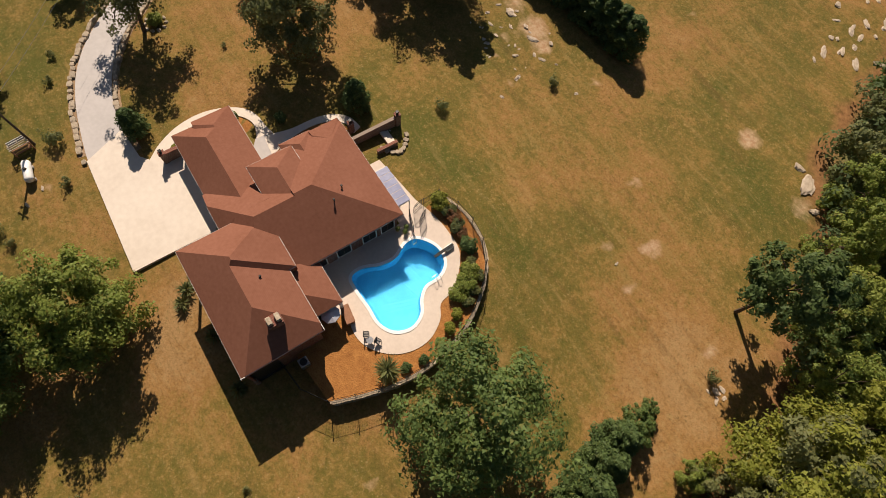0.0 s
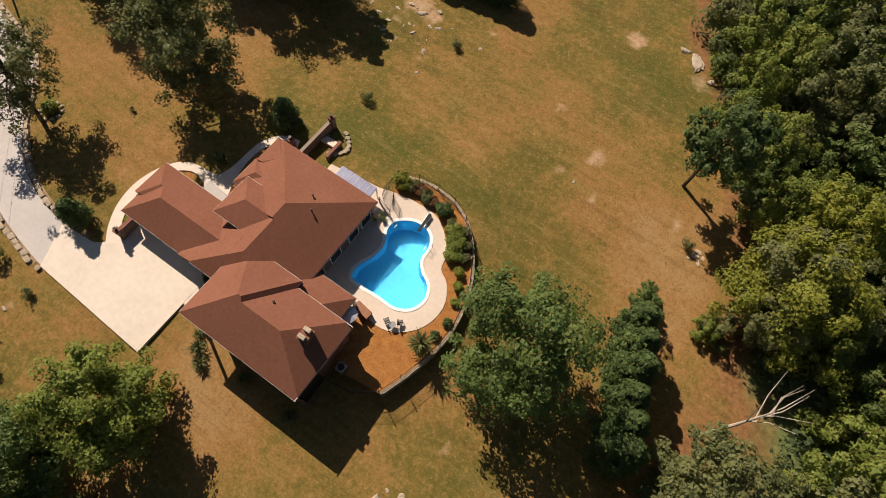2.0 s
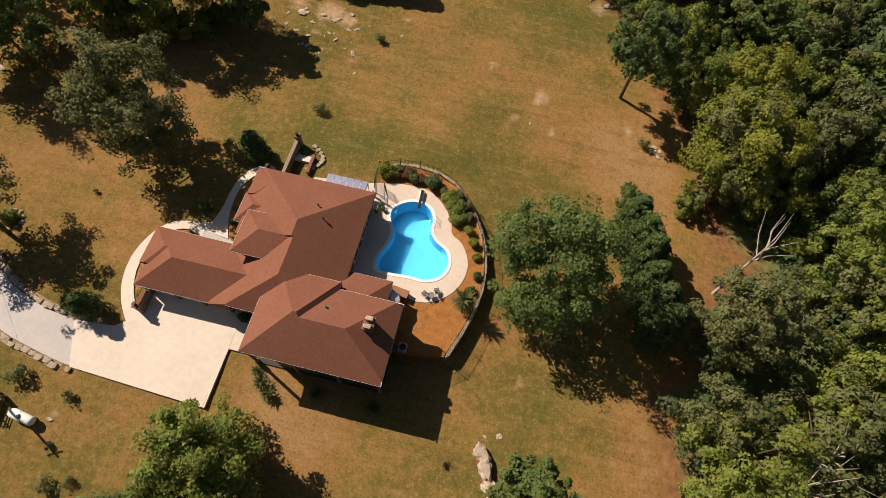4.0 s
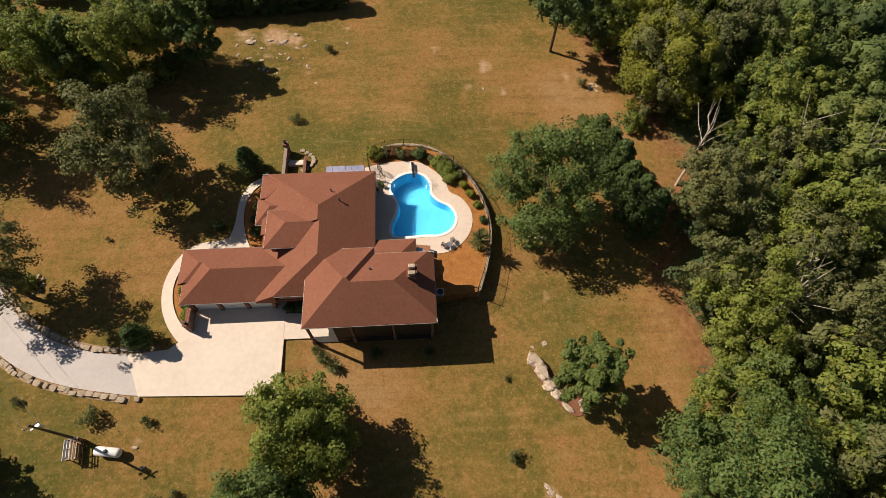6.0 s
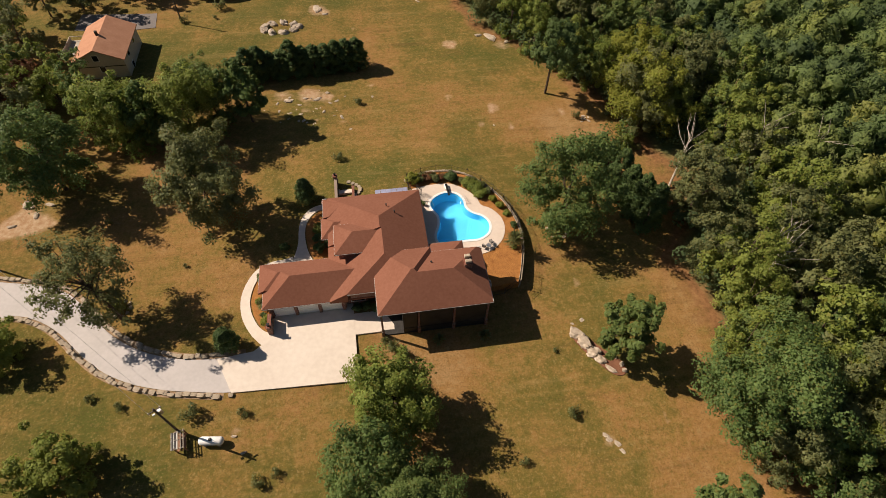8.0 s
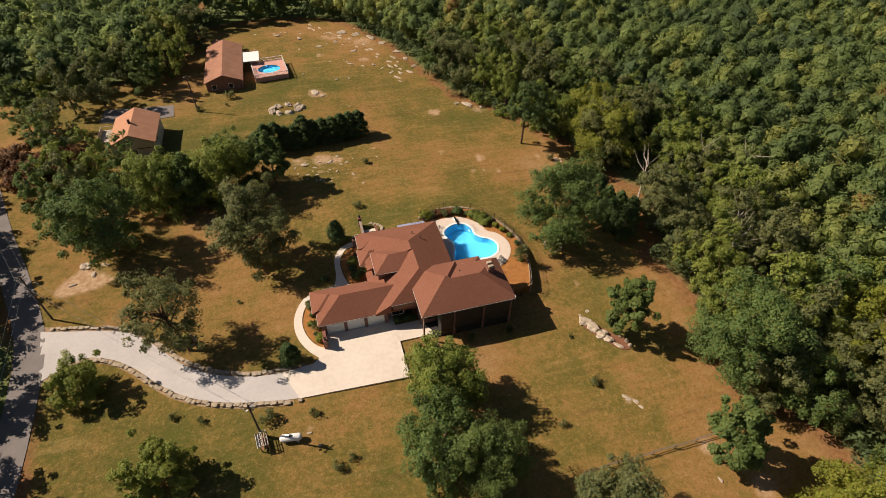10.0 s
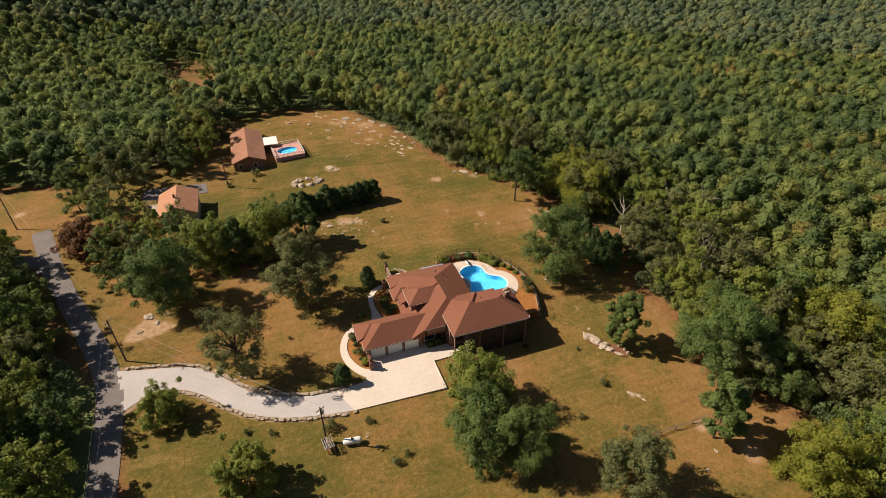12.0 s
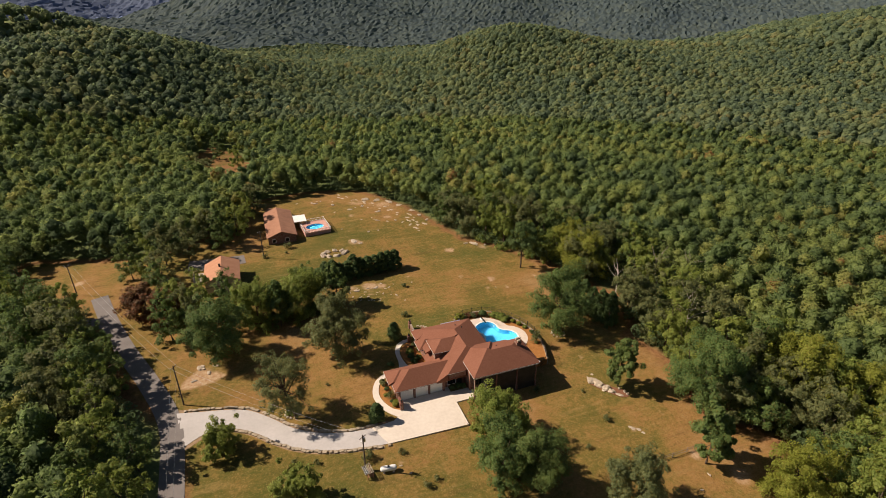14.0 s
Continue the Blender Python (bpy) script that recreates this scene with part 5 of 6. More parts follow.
# kerb-like edge between pad and lawn
tagged(part("pad_edge", boxes((-3.32, -3.12, -18.0, -11.6, -0.2, 0.52), (-3.12, 0.2, -11.75, -11.55, -0.2, 0.5)), CONCRETE), "low concrete edge of the parking pad", "kerb", kind="structure")
slab("front_walk", [(-3.3, -11.6), (-3.3, -8.6), (0.6, -8.6), (1.9, -10.9), (1.9, -11.6)], -0.2, 0.44, CONCRETE, "pale concrete walk in front of the entrance", "walk")

# beds beside the garage and the porch
slab("mulch_bed", [(-15.0, -0.2), (-16.0, -1.6), (-16.4, -2.8), (-16.7, -4.8), (-16.2, -7.0), (-15.1, -9.0), (-14.0, -9.9), (-13.9, -1.2)], -0.2, 0.26, MULCH, "bed of bark mulch beside the garage", "flower bed")
slab("mulch_bed", [(-7.1, 0.4), (-8.1, 0.6), (-8.9, 2.2), (-9.2, 3.8), (-9.35, 5.8), (-9.1, 7.3), (-8.4, 8.5), (-7.4, 9.4), (-5.1, 9.4), (-5.1, 0.4)], -0.2, 0.95, MULCH, "bed of bark mulch beside the porch", "flower bed")


# ---- shrubs ----
def make_bush(name, label, seed, radius, tall, leaf, clumps=16, per=60, size=0.1):
    g = np.random.default_rng(seed)
    bush = thing(name, label, "shrub")
    cs = [(radius * 0.65 * math.cos(a) * q, radius * 0.65 * math.sin(a) * q, tall * (0.3 + 0.45 * h)) for a, q, h in zip(g.random(clumps) * 6.28, np.sqrt(g.random(clumps)), g.random(clumps))]
    from_arrays("crown", leaves(g, cs, [radius * 0.36] * clumps, per * 2, size, heart=[(0, 0, 0.1)] * clumps), 3, leaf, bush)
    bm = bmesh.new()
    for k in range(5):
        a = k * 1.26
        tube(bm, [(0, 0, -0.1), (radius * 0.25 * math.cos(a), radius * 0.25 * math.sin(a), tall * 0.5)], [0.04, 0.015], 5)
    part("stem", bm, BARK, bush)
    return bush


def make_yucca(label, seed, blades, length, tall):
    g = random.Random(seed)
    plant = thing("yucca", label, "yucca")
    part("stem", tube(bmesh.new(), [(0, 0, -0.1), (0.05, 0, tall * 0.5), (0, 0.03, tall)], [0.12, 0.1, 0.06], 6), BARK, plant)
    verts = []
    for k in range(blades):
        a, e = g.random() * 6.28, g.uniform(-0.3, 1.35)
        base = Vector((0, 0, tall * g.uniform(0.25, 1.0)))
        out = Vector((math.cos(a) * math.cos(e), math.sin(a) * math.cos(e), math.sin(e)))
        side = out.cross(Vector((0, 0, 1))).normalized() * 0.055
        tip = base + out * length * g.uniform(0.75, 1.1) - Vector((0, 0, 0.12))
        midp = base + out * length * 0.5
        verts += [base - side * 0.5, midp - side, tip, midp + side]
    from_arrays("foliage", np.array([tuple(v) for v in verts]), 4, LEAF_GREY, plant)
    return plant


BUSH = make_bush("round_bush", "round dark green clipped bush", 1, 1.0, 1.2, NEEDLE)
PALE = make_bush("grey_bush", "pale grey-green mounded bush", 2, 1.0, 1.1, LEAF_GREY)
YELLOW = make_bush("golden_bush", "golden yellow-green feathery bush", 3, 1.2, 1.6, LEAF_YELLOW, 20)
LUSH = make_bush("spreading_bush", "spreading bright green bush", 4, 1.3, 1.1, LEAF_BRIGHT, 22)
SPRIG = make_bush("lawn_shrub", "thin young shrub", 9, 1.1, 1.3, LEAF_GREY, 14, 16, 0.09)
RUST = make_bush("reddish_bush", "reddish-brown leafy garden bush", 5, 1.0, 1.2, LEAF_RED)
YUCCA = make_yucca("large spiky green yucca", 6, 170, 1.5, 1.5)
YUCCA_SMALL = make_yucca("spiky green yucca plant", 7, 110, 0.95, 0.6)


def plant(pattern, x, y, z, scale, turn=0.0, label="", stretch=1.0):
    m = pose(x, y, z, 0, 0, turn)
    ob = copy_thing(pattern, m)
    ob.matrix_basis = m @ Matrix.Diagonal((scale, scale, scale * stretch, 1))
    if label:
        ob["label"] = label
    return ob


T = LEVEL - 0.06
for pattern, x, y, s, label in ((YELLOW, 7.2, 12.9, 1.05, "golden feathery bush beside the gate"), (PALE, 8.6, 13.2, 1.0, ""), (RUST, 9.6, 13.3, 1.0, "reddish leafy bush in the pool bed"), (PALE, 10.6, 13.1, 1.0, ""),
                                (RUST, 11.5, 13.0, 0.8, ""), (BUSH, 13.2, 12.7, 1.15, "round dark bush in the pool bed"), (PALE, 15.0, 12.0, 0.75, ""), (LUSH, 15.7, 11.3, 0.95, ""), (LUSH, 16.5, 10.2, 1.05, "spreading green bush along the pool deck"),
                                (LUSH, 17.1, 9.0, 0.95, ""), (PALE, 16.6, 12.0, 0.7, ""), (PALE, 17.7, 10.6, 0.75, ""), (PALE, 18.3, 9.3, 0.75, ""), (YELLOW, 18.8, 7.6, 0.6, ""), (YELLOW, 19.6, 6.2, 0.6, ""),
                                (LUSH, 20.3, 4.6, 0.5, ""), (BUSH, 20.8, 2.3, 0.6, "small round dark bush by the fence"), (BUSH, 20.5, 0.4, 0.62, "small round dark bush by the fence"), (LUSH, 20.0, -1.6, 0.4, "")):
    plant(pattern, x, y, T, s, 40 * s * x, label)
plant(YUCCA, 20.0, -1.3, T, 1.15, 0, "large spiky yucca beside the pool deck", 1.2)
for pattern, x, y, s, label in ((YUCCA, -14.8, -5.9, 0.75, "spiky yucca in the garage bed"), (YELLOW, -14.4, -8.2, 0.75, "yellow-green bush in the garage bed"), (PALE, -15.3, -1.5, 0.9, "pale bush at the garage corner"),
                                (BUSH, -15.0, -3.4, 0.6, ""), (LUSH, -15.6, -5.0, 0.45, ""), (BUSH, -14.9, -7.2, 0.5, "")):
    plant(pattern, x, y, 0.24, s, 50 * s * x, label)
for pattern, x, y, s, label in ((BUSH, -7.3, 2.2, 1.0, ""), (BUSH, -7.5, 4.0, 0.9, ""), (LUSH, -7.4, 5.8, 0.8, ""), (RUST, -6.6, 7.2, 0.6, ""), (PALE, -6.0, 8.0, 0.6, ""), (BUSH, -6.2, 3.0, 0.8, "")):
    plant(pattern, x, y, 0.93, s, 50 * s * x, label)
for pattern, x, y, s, label in ((BUSH, -2.6, -8.2, 0.75, "round dark bush beside the entrance"), (BUSH, -1.3, -8.1, 0.8, "round dark bush beside the entrance"), (BUSH, -0.4, -8.4, 0.7, "round dark bush beside the entrance"),
                                (YUCCA_SMALL, 1.6, -14.2, 1.2, "spiky yucca in front of the porch"), (YUCCA_SMALL, 2.7, -15.2, 1.1, "spiky yucca in front of the porch"),
                                (YUCCA_SMALL, 7.4, -14.0, 1.1, "spiky yucca in front of the porch"), (YUCCA_SMALL, 13.4, -14.2, 1.1, "spiky yucca in front of the porch"), (YUCCA_SMALL, 0.6, -13.2, 0.8, ""),
                                (BUSH, -12.4, 3.4, 0.8, "dark bush beside the porch walk")):
    plant(pattern, x, y, max(ground_z(x, y), 0.0) + (0.4 if y > -9 and x < 1 and x > -5 else 0), s, 50 * s * x, label)
for x, y, s in ((-34.4, -15.8, 0.6), (-30.9, -17.4, 0.6), (-22.6, -19.4, 1.15), (-16.6, -20.2, 0.7), (14.6, -30.2, 0.6), (21.8, -25.6, 0.85), (-4.2, 20.8, 0.9), (-0.2, 35.4, 0.8), (-14.6, -28.0, 0.8), (21.9, -17.4, 0.4),
                (-12.8, -27.4, 0.6), (-27.4, 70.8, 1.3), (-28.3, 67.2, 0.5), (-34.4, 66.4, 0.9), (-38.0, 12.0, 0.6), (-26.0, 2.4, 0.4)):
    plant(SPRIG, x, y, ground_z(x, y), s, 77 * x, "young lawn shrub planted in the dry grass", 1.3)



# ---- boulders and rocks ----
def rock(x, y, sx, sy, sz, turn, label, group="", lift=0.1):
    ob = piece("boulder", ROCKS[dice.randrange(5)], x, y, ground_z(x, y) + sz * lift, sx, sy, sz, turn)
    return tagged(ob, label, "rock", group)


ISLAND = spline([(24.6, -15.0), (26.2, -15.8), (28.0, -18.2), (29.9, -20.2), (29.6, -21.8), (28.2, -21.6), (26.6, -19.6), (25.0, -17.0)], True, 3)
slab("mulch_bed", ISLAND, -0.4, max(ground_z(p.x, p.y) for p in ISLAND) + 0.07, RED_MULCH, "reddish mulch island with boulders on the lawn", "flower bed")
for x, y, sx, sy, sz, t in ((25.2, -15.6, 2.0, 1.3, 1.1, -40), (25.9, -17.0, 2.1, 1.3, 1.3, -70), (26.5, -18.4, 1.6, 1.2, 1.0, -35), (27.1, -19.5, 1.4, 0.8, 0.8, -55), (28.0, -20.9, 1.5, 0.5, 0.4, -50),
                            (29.6, -20.5, 0.7, 0.5, 0.5, 20), (29.7, -21.3, 0.6, 0.5, 0.5, 0), (29.1, -19.5, 0.5, 0.4, 0.4, 30)):
    rock(x, y, sx, sy, sz, t, "weathered pale angular boulder edging a mulch island", "boulders of the mulch island", 0.3)
for k in range(9):
    rock(24.5 + 0.2 * k + dice.uniform(-0.2, 0.2), -28.6 - 0.24 * k + dice.uniform(-0.35, 0.35), dice.uniform(0.4, 0.9), dice.uniform(0.2, 0.4), 0.16, -50 + dice.uniform(-20, 20), "small pale stone in a bare patch of lawn", "stones in the bare patch", 0.1)
for x, y, s in ((-12.5, 37.6, 1.5), (-9.6, 38.0, 1.0), (-7.4, 37.4, 1.2), (-5.6, 39.2, 0.9), (-10.6, 36.2, 0.8), (-4.0, 36.5, 0.8), (-6.3, 33.8, 0.9), (-3.2, 31.9, 0.9), (-1.8, 28.4, 0.6), *[(-9 + 4.5 * dice.gauss(0, 1), 36 + 2.6 * dice.gauss(0, 1), dice.uniform(0.25, 0.7)) for _ in range(26)], (-50.6, 17.0, 2.2), (-49.0, 14.8, 1.6), (-51.8, 13.0, 1.2), (-47.6, 16.8, 1.3),
                (28.2, 53.0, 2.2), (25.8, 54.2, 1.6), (31.0, 51.0, 1.4), (23.2, 26.4, 0.6), (5.0, 105.4, 3.0), (8.6, 102.4, 2.6), (12.7, 98.7, 3.0), (15.0, 94.0, 2.4), (18.0, 87.0, 2.6), (19.2, 82.0, 2.0), (20.4, 77.0, 1.8), (2.0, 98.0, 1.8), (6.0, 90.0, 1.6),
                (-3.0, 96.0, 1.6), (-8.0, 104.0, 2.2), (-14.0, 108.0, 2.0), (4.0, 82.0, 1.4), (10.0, 80.0, 1.3), (-7.0, 68.4, 2.0), (-5.4, 66.4, 1.4), (-1.0, 74.0, 1.2), (39.6, 26.2, 1.0), (40.3, 25.6, 0.8), (39.9, 26.9, 0.7), (40.6, 26.5, 0.6), (39.2, 25.5, 0.5), (26.6, -13.6, 0.7), (25.2, -14.0, 0.5), (30.4, -42.0, 0.9), (27.0, -44.0, 0.7), (-17.6, -22.6, 0.6), (-16.4, -24.6, 0.6)):
    rock(x, y, s * dice.uniform(0.8, 1.3), s * dice.uniform(0.4, 0.7), s * 0.28, dice.uniform(0, 180), "flat pale rock lying in the dry grass", "rocks in the grass", 0.05)
shelf_line = resample([Vector(p) for p in ((-3.0, 117.0), (3.0, 106.0), (9.0, 98.0), (15.0, 88.0), (19.0, 74.0), (24.0, 57.0), (31.0, 48.5))], 60)
for k in range(34):
    p = shelf_line[dice.randrange(40)]
    rock(p.x - abs(dice.gauss(0, 2.2)), p.y - dice.uniform(0.0, 2.5), dice.uniform(0.7, 2.0), dice.uniform(0.35, 0.8), 0.25, -55 + dice.uniform(-25, 25), "flat pale rock shelf at the wood's edge", "rock shelves at the wood's edge", 0.05)
for k in range(26):
    x, y = dice.uniform(-22, 12), dice.uniform(72, 112)
    rock(x, y, dice.uniform(0.4, 1.1), dice.uniform(0.3, 0.6), 0.2, dice.uniform(0, 180), "flat pale rock lying in the dry grass", "rocks in the grass", 0.05)
for k in range(9):
    a = k * 0.7
    rock(-14.6 + 3.4 * math.cos(a), 61.8 + 1.8 * math.sin(a), 1.9, 1.3, 1.0, 50 * k, "large pale boulder in a garden island", "boulders of the garden island")
for k in range(11):
    a = 2 * math.pi * k / 11
    rock(27.6 + 1.5 * math.cos(a), 1.6 + 1.5 * math.sin(a), 0.5, 0.4, 0.4, 60 * k, "small stone of a ring round an oak", "stones round the oak")
for k in range(10):
    a = 2 * math.pi * k / 10
    rock(-33.6 + 1.3 * math.cos(a), -3.4 + 1.3 * math.sin(a), 0.5, 0.4, 0.4, 60 * k, "small stone of a ring round a flower bed", "stones round the bed")
plant(SPRIG, 38.2, 26.7, ground_z(38.2, 26.7), 0.8, 0, "small thin shrub beside a rock heap", 1.6)
plant(LUSH, -33.8, -3.2, ground_z(-33.8, -3.2), 0.9, 0, "bright green plant in a stone ring")


# ---- pool furniture ----
def build_board():
    b = thing("diving_board", "white diving board with dark non-slip top", "diving board", (12.3, 10.0, LEVEL), 4)
    part("stand", boxes((-0.25, 0.25, 0.5, 1.5, 0.0, 0.4), bevel=0.05), WHITE, b)
    part("plank", box(bmesh.new(), -0.16, 0.16, -1.0, 1.5, 0.40, 0.46, 0.015), BLACK_METAL, b, "dark board")


def build_ladder(x, y, turn, label):
    lad = thing("pool_ladder", label, "pool ladder", (x, y, LEVEL), turn)
    for s in (-0.25, 0.25):
        bm = bmesh.new()
        pts = [(s, 0.55 - 1.1 * k / 10, 0.85 * math.sin(math.pi * k / 10) - (0.5 if k == 10 else 0)) for k in range(11)]
        tube(bm, pts, [0.025] * 11, 6)
        part("rail", bm, METAL, lad, "chrome rail")
    for k in range(2):
        part("step", box(bmesh.new(), -0.25, 0.25, -0.6, -0.5, -0.3 - 0.25 * k, -0.26 - 0.25 * k), WHITE, lad)


build_board()
build_ladder(14.5, 8.0, -85, "chrome pool ladder at the deep end")
build_ladder(9.2, 8.2, 95, "chrome pool handrail beside the terrace")


def make_chair():
    c = thing("patio_chair", "dark metal patio chair with brown mesh seat", "chair", group="chairs beside the pool")
    part("seat", box(bmesh.new(), -0.27, 0.27, -0.27, 0.27, 0.42, 0.46, 0.01), MESH_SEAT, c)
    part("backrest", box(bmesh.new(), -0.27, 0.27, 0.25, 0.3, 0.5, 1.0, 0.01), MESH_SEAT, c)
    for x in (-0.25, 0.25):
        part("armrest", box(bmesh.new(), x - 0.03, x + 0.03, -0.25, 0.27, 0.64, 0.68), BLACK_METAL, c)
        for y in (-0.25, 0.25):
            part("leg", box(bmesh.new(), x - 0.02, x + 0.02, y - 0.02, y + 0.02, 0, 0.64), BLACK_METAL, c)
    return c


chair = make_chair()
for x, y, t in ((15.7, -1.2, 150), (16.9, -0.6, 120)):
    copy_thing(chair, pose(x, y, LEVEL, 0, 0, t))
drop_thing(chair)
table = thing("side_table", "small round dark patio table", "table", (16.4, -1.2, LEVEL))
part("top", tube(bmesh.new(), [(0, 0, 0.5), (0, 0, 0.54)], [0.36, 0.36], 16), METAL, table)
for k in range(3):
    part("leg", tube(bmesh.new(), [(0.05 * math.cos(k * 2.1), 0.05 * math.sin(k * 2.1), 0.5), (0.28 * math.cos(k * 2.1), 0.28 * math.sin(k * 2.1), 0)], [0.02, 0.02], 5), BLACK_METAL, table)


def build_umbrella(x, y):
    u = thing("patio_umbrella", "pale lilac-white patio umbrella, open", "umbrella", (x, y, LEVEL))
    part("pole", tube(bmesh.new(), [(0, 0, 0), (0, 0, 2.45)], [0.03, 0.025], 8), METAL, u)
    part("base", tube(bmesh.new(), [(0, 0, 0), (0, 0, 0.1)], [0.28, 0.24], 14), DARK_TRIM, u)
    bm = bmesh.new()
    top = bm.verts.new((0, 0, 2.5))
    rim = [bm.verts.new((0.95 * math.cos(k * math.pi / 4), 0.95 * math.sin(k * math.pi / 4), 2.05)) for k in range(8)]
    low = [bm.verts.new((0.95 * math.cos(k * math.pi / 4), 0.95 * math.sin(k * math.pi / 4), 1.9)) for k in range(8)]
    for k in range(8):
        bm.faces.new((top, rim[k], rim[(k + 1) % 8]))
        bm.faces.new((rim[k], low[k], low[(k + 1) % 8], rim[(k + 1) % 8]))
    part("canopy", bm, CUSHION, u)


build_umbrella(12.5, -3.2)
tub = thing("wooden_cabinet", "brown wooden outdoor bench box on the deck", "storage box", (13.0, -1.75, LEVEL), -8)
part("body", box(bmesh.new(), -0.95, 0.95, -0.4, 0.4, 0, 0.7, 0.02), WOOD, tub)
part("lid", box(bmesh.new(), -1.0, 1.0, -0.45, 0.45, 0.7, 0.78, 0.02), WOOD, tub)
for x, y in ((7.6, 7.4), (8.3, 7.9), (7.9, 8.3)):
    pot = thing("flower_pot", "terracotta pot with green plant", "flower pot", (x, y, LEVEL), group="flower pots on the deck")
    part("pot", tube(bmesh.new(), [(0, 0, 0), (0, 0, 0.35)], [0.14, 0.2], 10), WOOD, pot)
    g = np.random.default_rng(3)
    from_arrays("foliage", leaves(g, [(0, 0, 0.5)], [0.28], 90, 0.07), 3, LEAF, pot)
box_ac = thing("air_conditioner", "grey outdoor air-conditioning unit", "air conditioner", (14.9, -7.6, LEVEL - 0.06))
part("casing", box(bmesh.new(), -0.45, 0.45, -0.45, 0.45, 0, 0.9, 0.04), METAL, box_ac)
part("grille", tube(bmesh.new(), [(0, 0, 0.9), (0, 0, 0.95)], [0.36, 0.36], 16), DARK_TRIM, box_ac)


# ---- yard equipment, poles and wires ----
def build_tank():
    t = thing("propane_tank", "white horizontal propane tank on concrete feet", "propane tank", (-19.8, -23.0, ground_z(-19.8, -23.0)), -8)
    bm = bmesh.new()
    xs = [-1.4, -1.36, -1.25, -1.05, 1.05, 1.25, 1.36, 1.4]
    rs = [0.05, 0.25, 0.4, 0.48, 0.48, 0.4, 0.25, 0.05]
    tube(bm, [(x, 0, 0.72) for x in xs], rs, 20)
    for f in bm.faces:
        f.smooth = True
    part("body", bm, WHITE, t)
    part("dome", tube(bmesh.new(), [(0, 0, 1.15), (0, 0, 1.36)], [0.2, 0.14], 12), DARK_TRIM, t, "dark valve dome")
    for x in (-0.8, 0.8):
        part("foot", box(bmesh.new(), x - 0.15, x + 0.15, -0.4, 0.4, -0.1, 0.28), CONCRETE_OLD, t)


def build_rack():
    r = thing("wood_rack", "small open wooden shelter with a dark slanted panel", "shed", (-23.1, -22.6, ground_z(-23.1, -22.6)), 8)
    for x in (-0.5, 0.5):
        for y in (-0.95, 0.95):
            part("post", box(bmesh.new(), x - 0.05, x + 0.05, y - 0.05, y + 0.05, -0.1, 1.42), WOOD, r)
    for x in (-0.1, 0.16, 0.46):
        part("roof_bar", box(bmesh.new(), x, x + 0.09, -1.1, 1.1, 1.42, 1.5, 0.01), BARE_WOOD, r)
    for y in (-1.0, 0.0, 0.92):
        part("cross_bar", box(bmesh.new(), -0.55, 0.58, y, y + 0.08, 1.34, 1.42, 0.01), BARE_WOOD, r)
    for x in (-0.45, -0.1, 0.25):
        part("shelf_board", box(bmesh.new(), x, x + 0.26, -1.0, 1.0, 0.5, 0.54), WOOD, r)
    panel = part("panel", boxes((-0.85, -0.2, -1.0, 1.0, 1.25, 1.3)), DARK_TRIM, r, "dark panel with pale rails")
    for x in (-0.84, -0.55, -0.26):
        part("rail", box(bmesh.new(), x, x + 0.04, -1.02, 1.02, 1.3, 1.33), WHITE, panel)


def build_pole(x, y, tall, turn, label, arm=True, transformer=False):
    p = thing("utility_pole", label, "utility pole", (x, y, ground_z(x, y)), turn)
    part("shaft", tube(bmesh.new(), [(0, 0, -0.5), (0, 0, tall)], [0.15, 0.1], 8), POLE_WOOD, p)
    if arm:
        part("crossarm", box(bmesh.new(), -0.7, 0.7, -0.05, 0.05, tall - 0.5, tall - 0.4), POLE_WOOD, p)
        for s in (-0.6, 0.6):
            part("insulator", tube(bmesh.new(), [(s, 0, tall - 0.4), (s, 0, tall - 0.2)], [0.05, 0.03], 6), WHITE, p)
    if transformer:
        part("transformer", tube(bmesh.new(), [(0.3, 0, tall - 1.6), (0.3, 0, tall - 0.8)], [0.2, 0.2], 10), METAL, p, "grey transformer can")
        part("lamp", boxes((-0.5, -0.2, -0.1, 0.1, tall - 1.2, tall - 1.05), bevel=0.03), WHITE, p, "white yard lamp")


def wire(a, b, sag, label="thin grey overhead power wire", thick=0.014):
    a, b = Vector(a), Vector(b)
    pts = [a.lerp(b, k / 14) - Vector((0, 0, sag * 4 * (k / 14) * (1 - k / 14))) for k in range(15)]
    tagged(part("overhead_wire", tube(bmesh.new(), pts, [thick] * 15, 4), METAL), label, "wire")


build_tank()
build_rack()
build_pole(-23.4, -21.5, 8.0, 30, "dark wooden utility pole with a transformer beside a propane tank", True, True)
build_pole(-53.3, 6.3, 9.6, 60, "dark wooden utility pole beside the driveway's mouth")
build_pole(-83.0, 62.0, 9.4, 60, "dark wooden utility pole beside the road")
build_pole(-34.8, 66.0, 9.0, 0, "utility pole beside the neighbouring house")
for s in (-0.5, 0.5):
    wire((-23.4 + s * 0.7, -21.5 + s, 7.8), (-53.3 + s * 0.7, 6.3 + s, 9.3), 1.0)
    wire((-53.3 + s, 6.3 + s, 9.3), (-83.0 + s, 62.0 + s, 9.2), 1.6)
    wire((-53.3 + s, 6.3, 9.3), (-50.0 + s, -60.0, 9.3), 1.4)
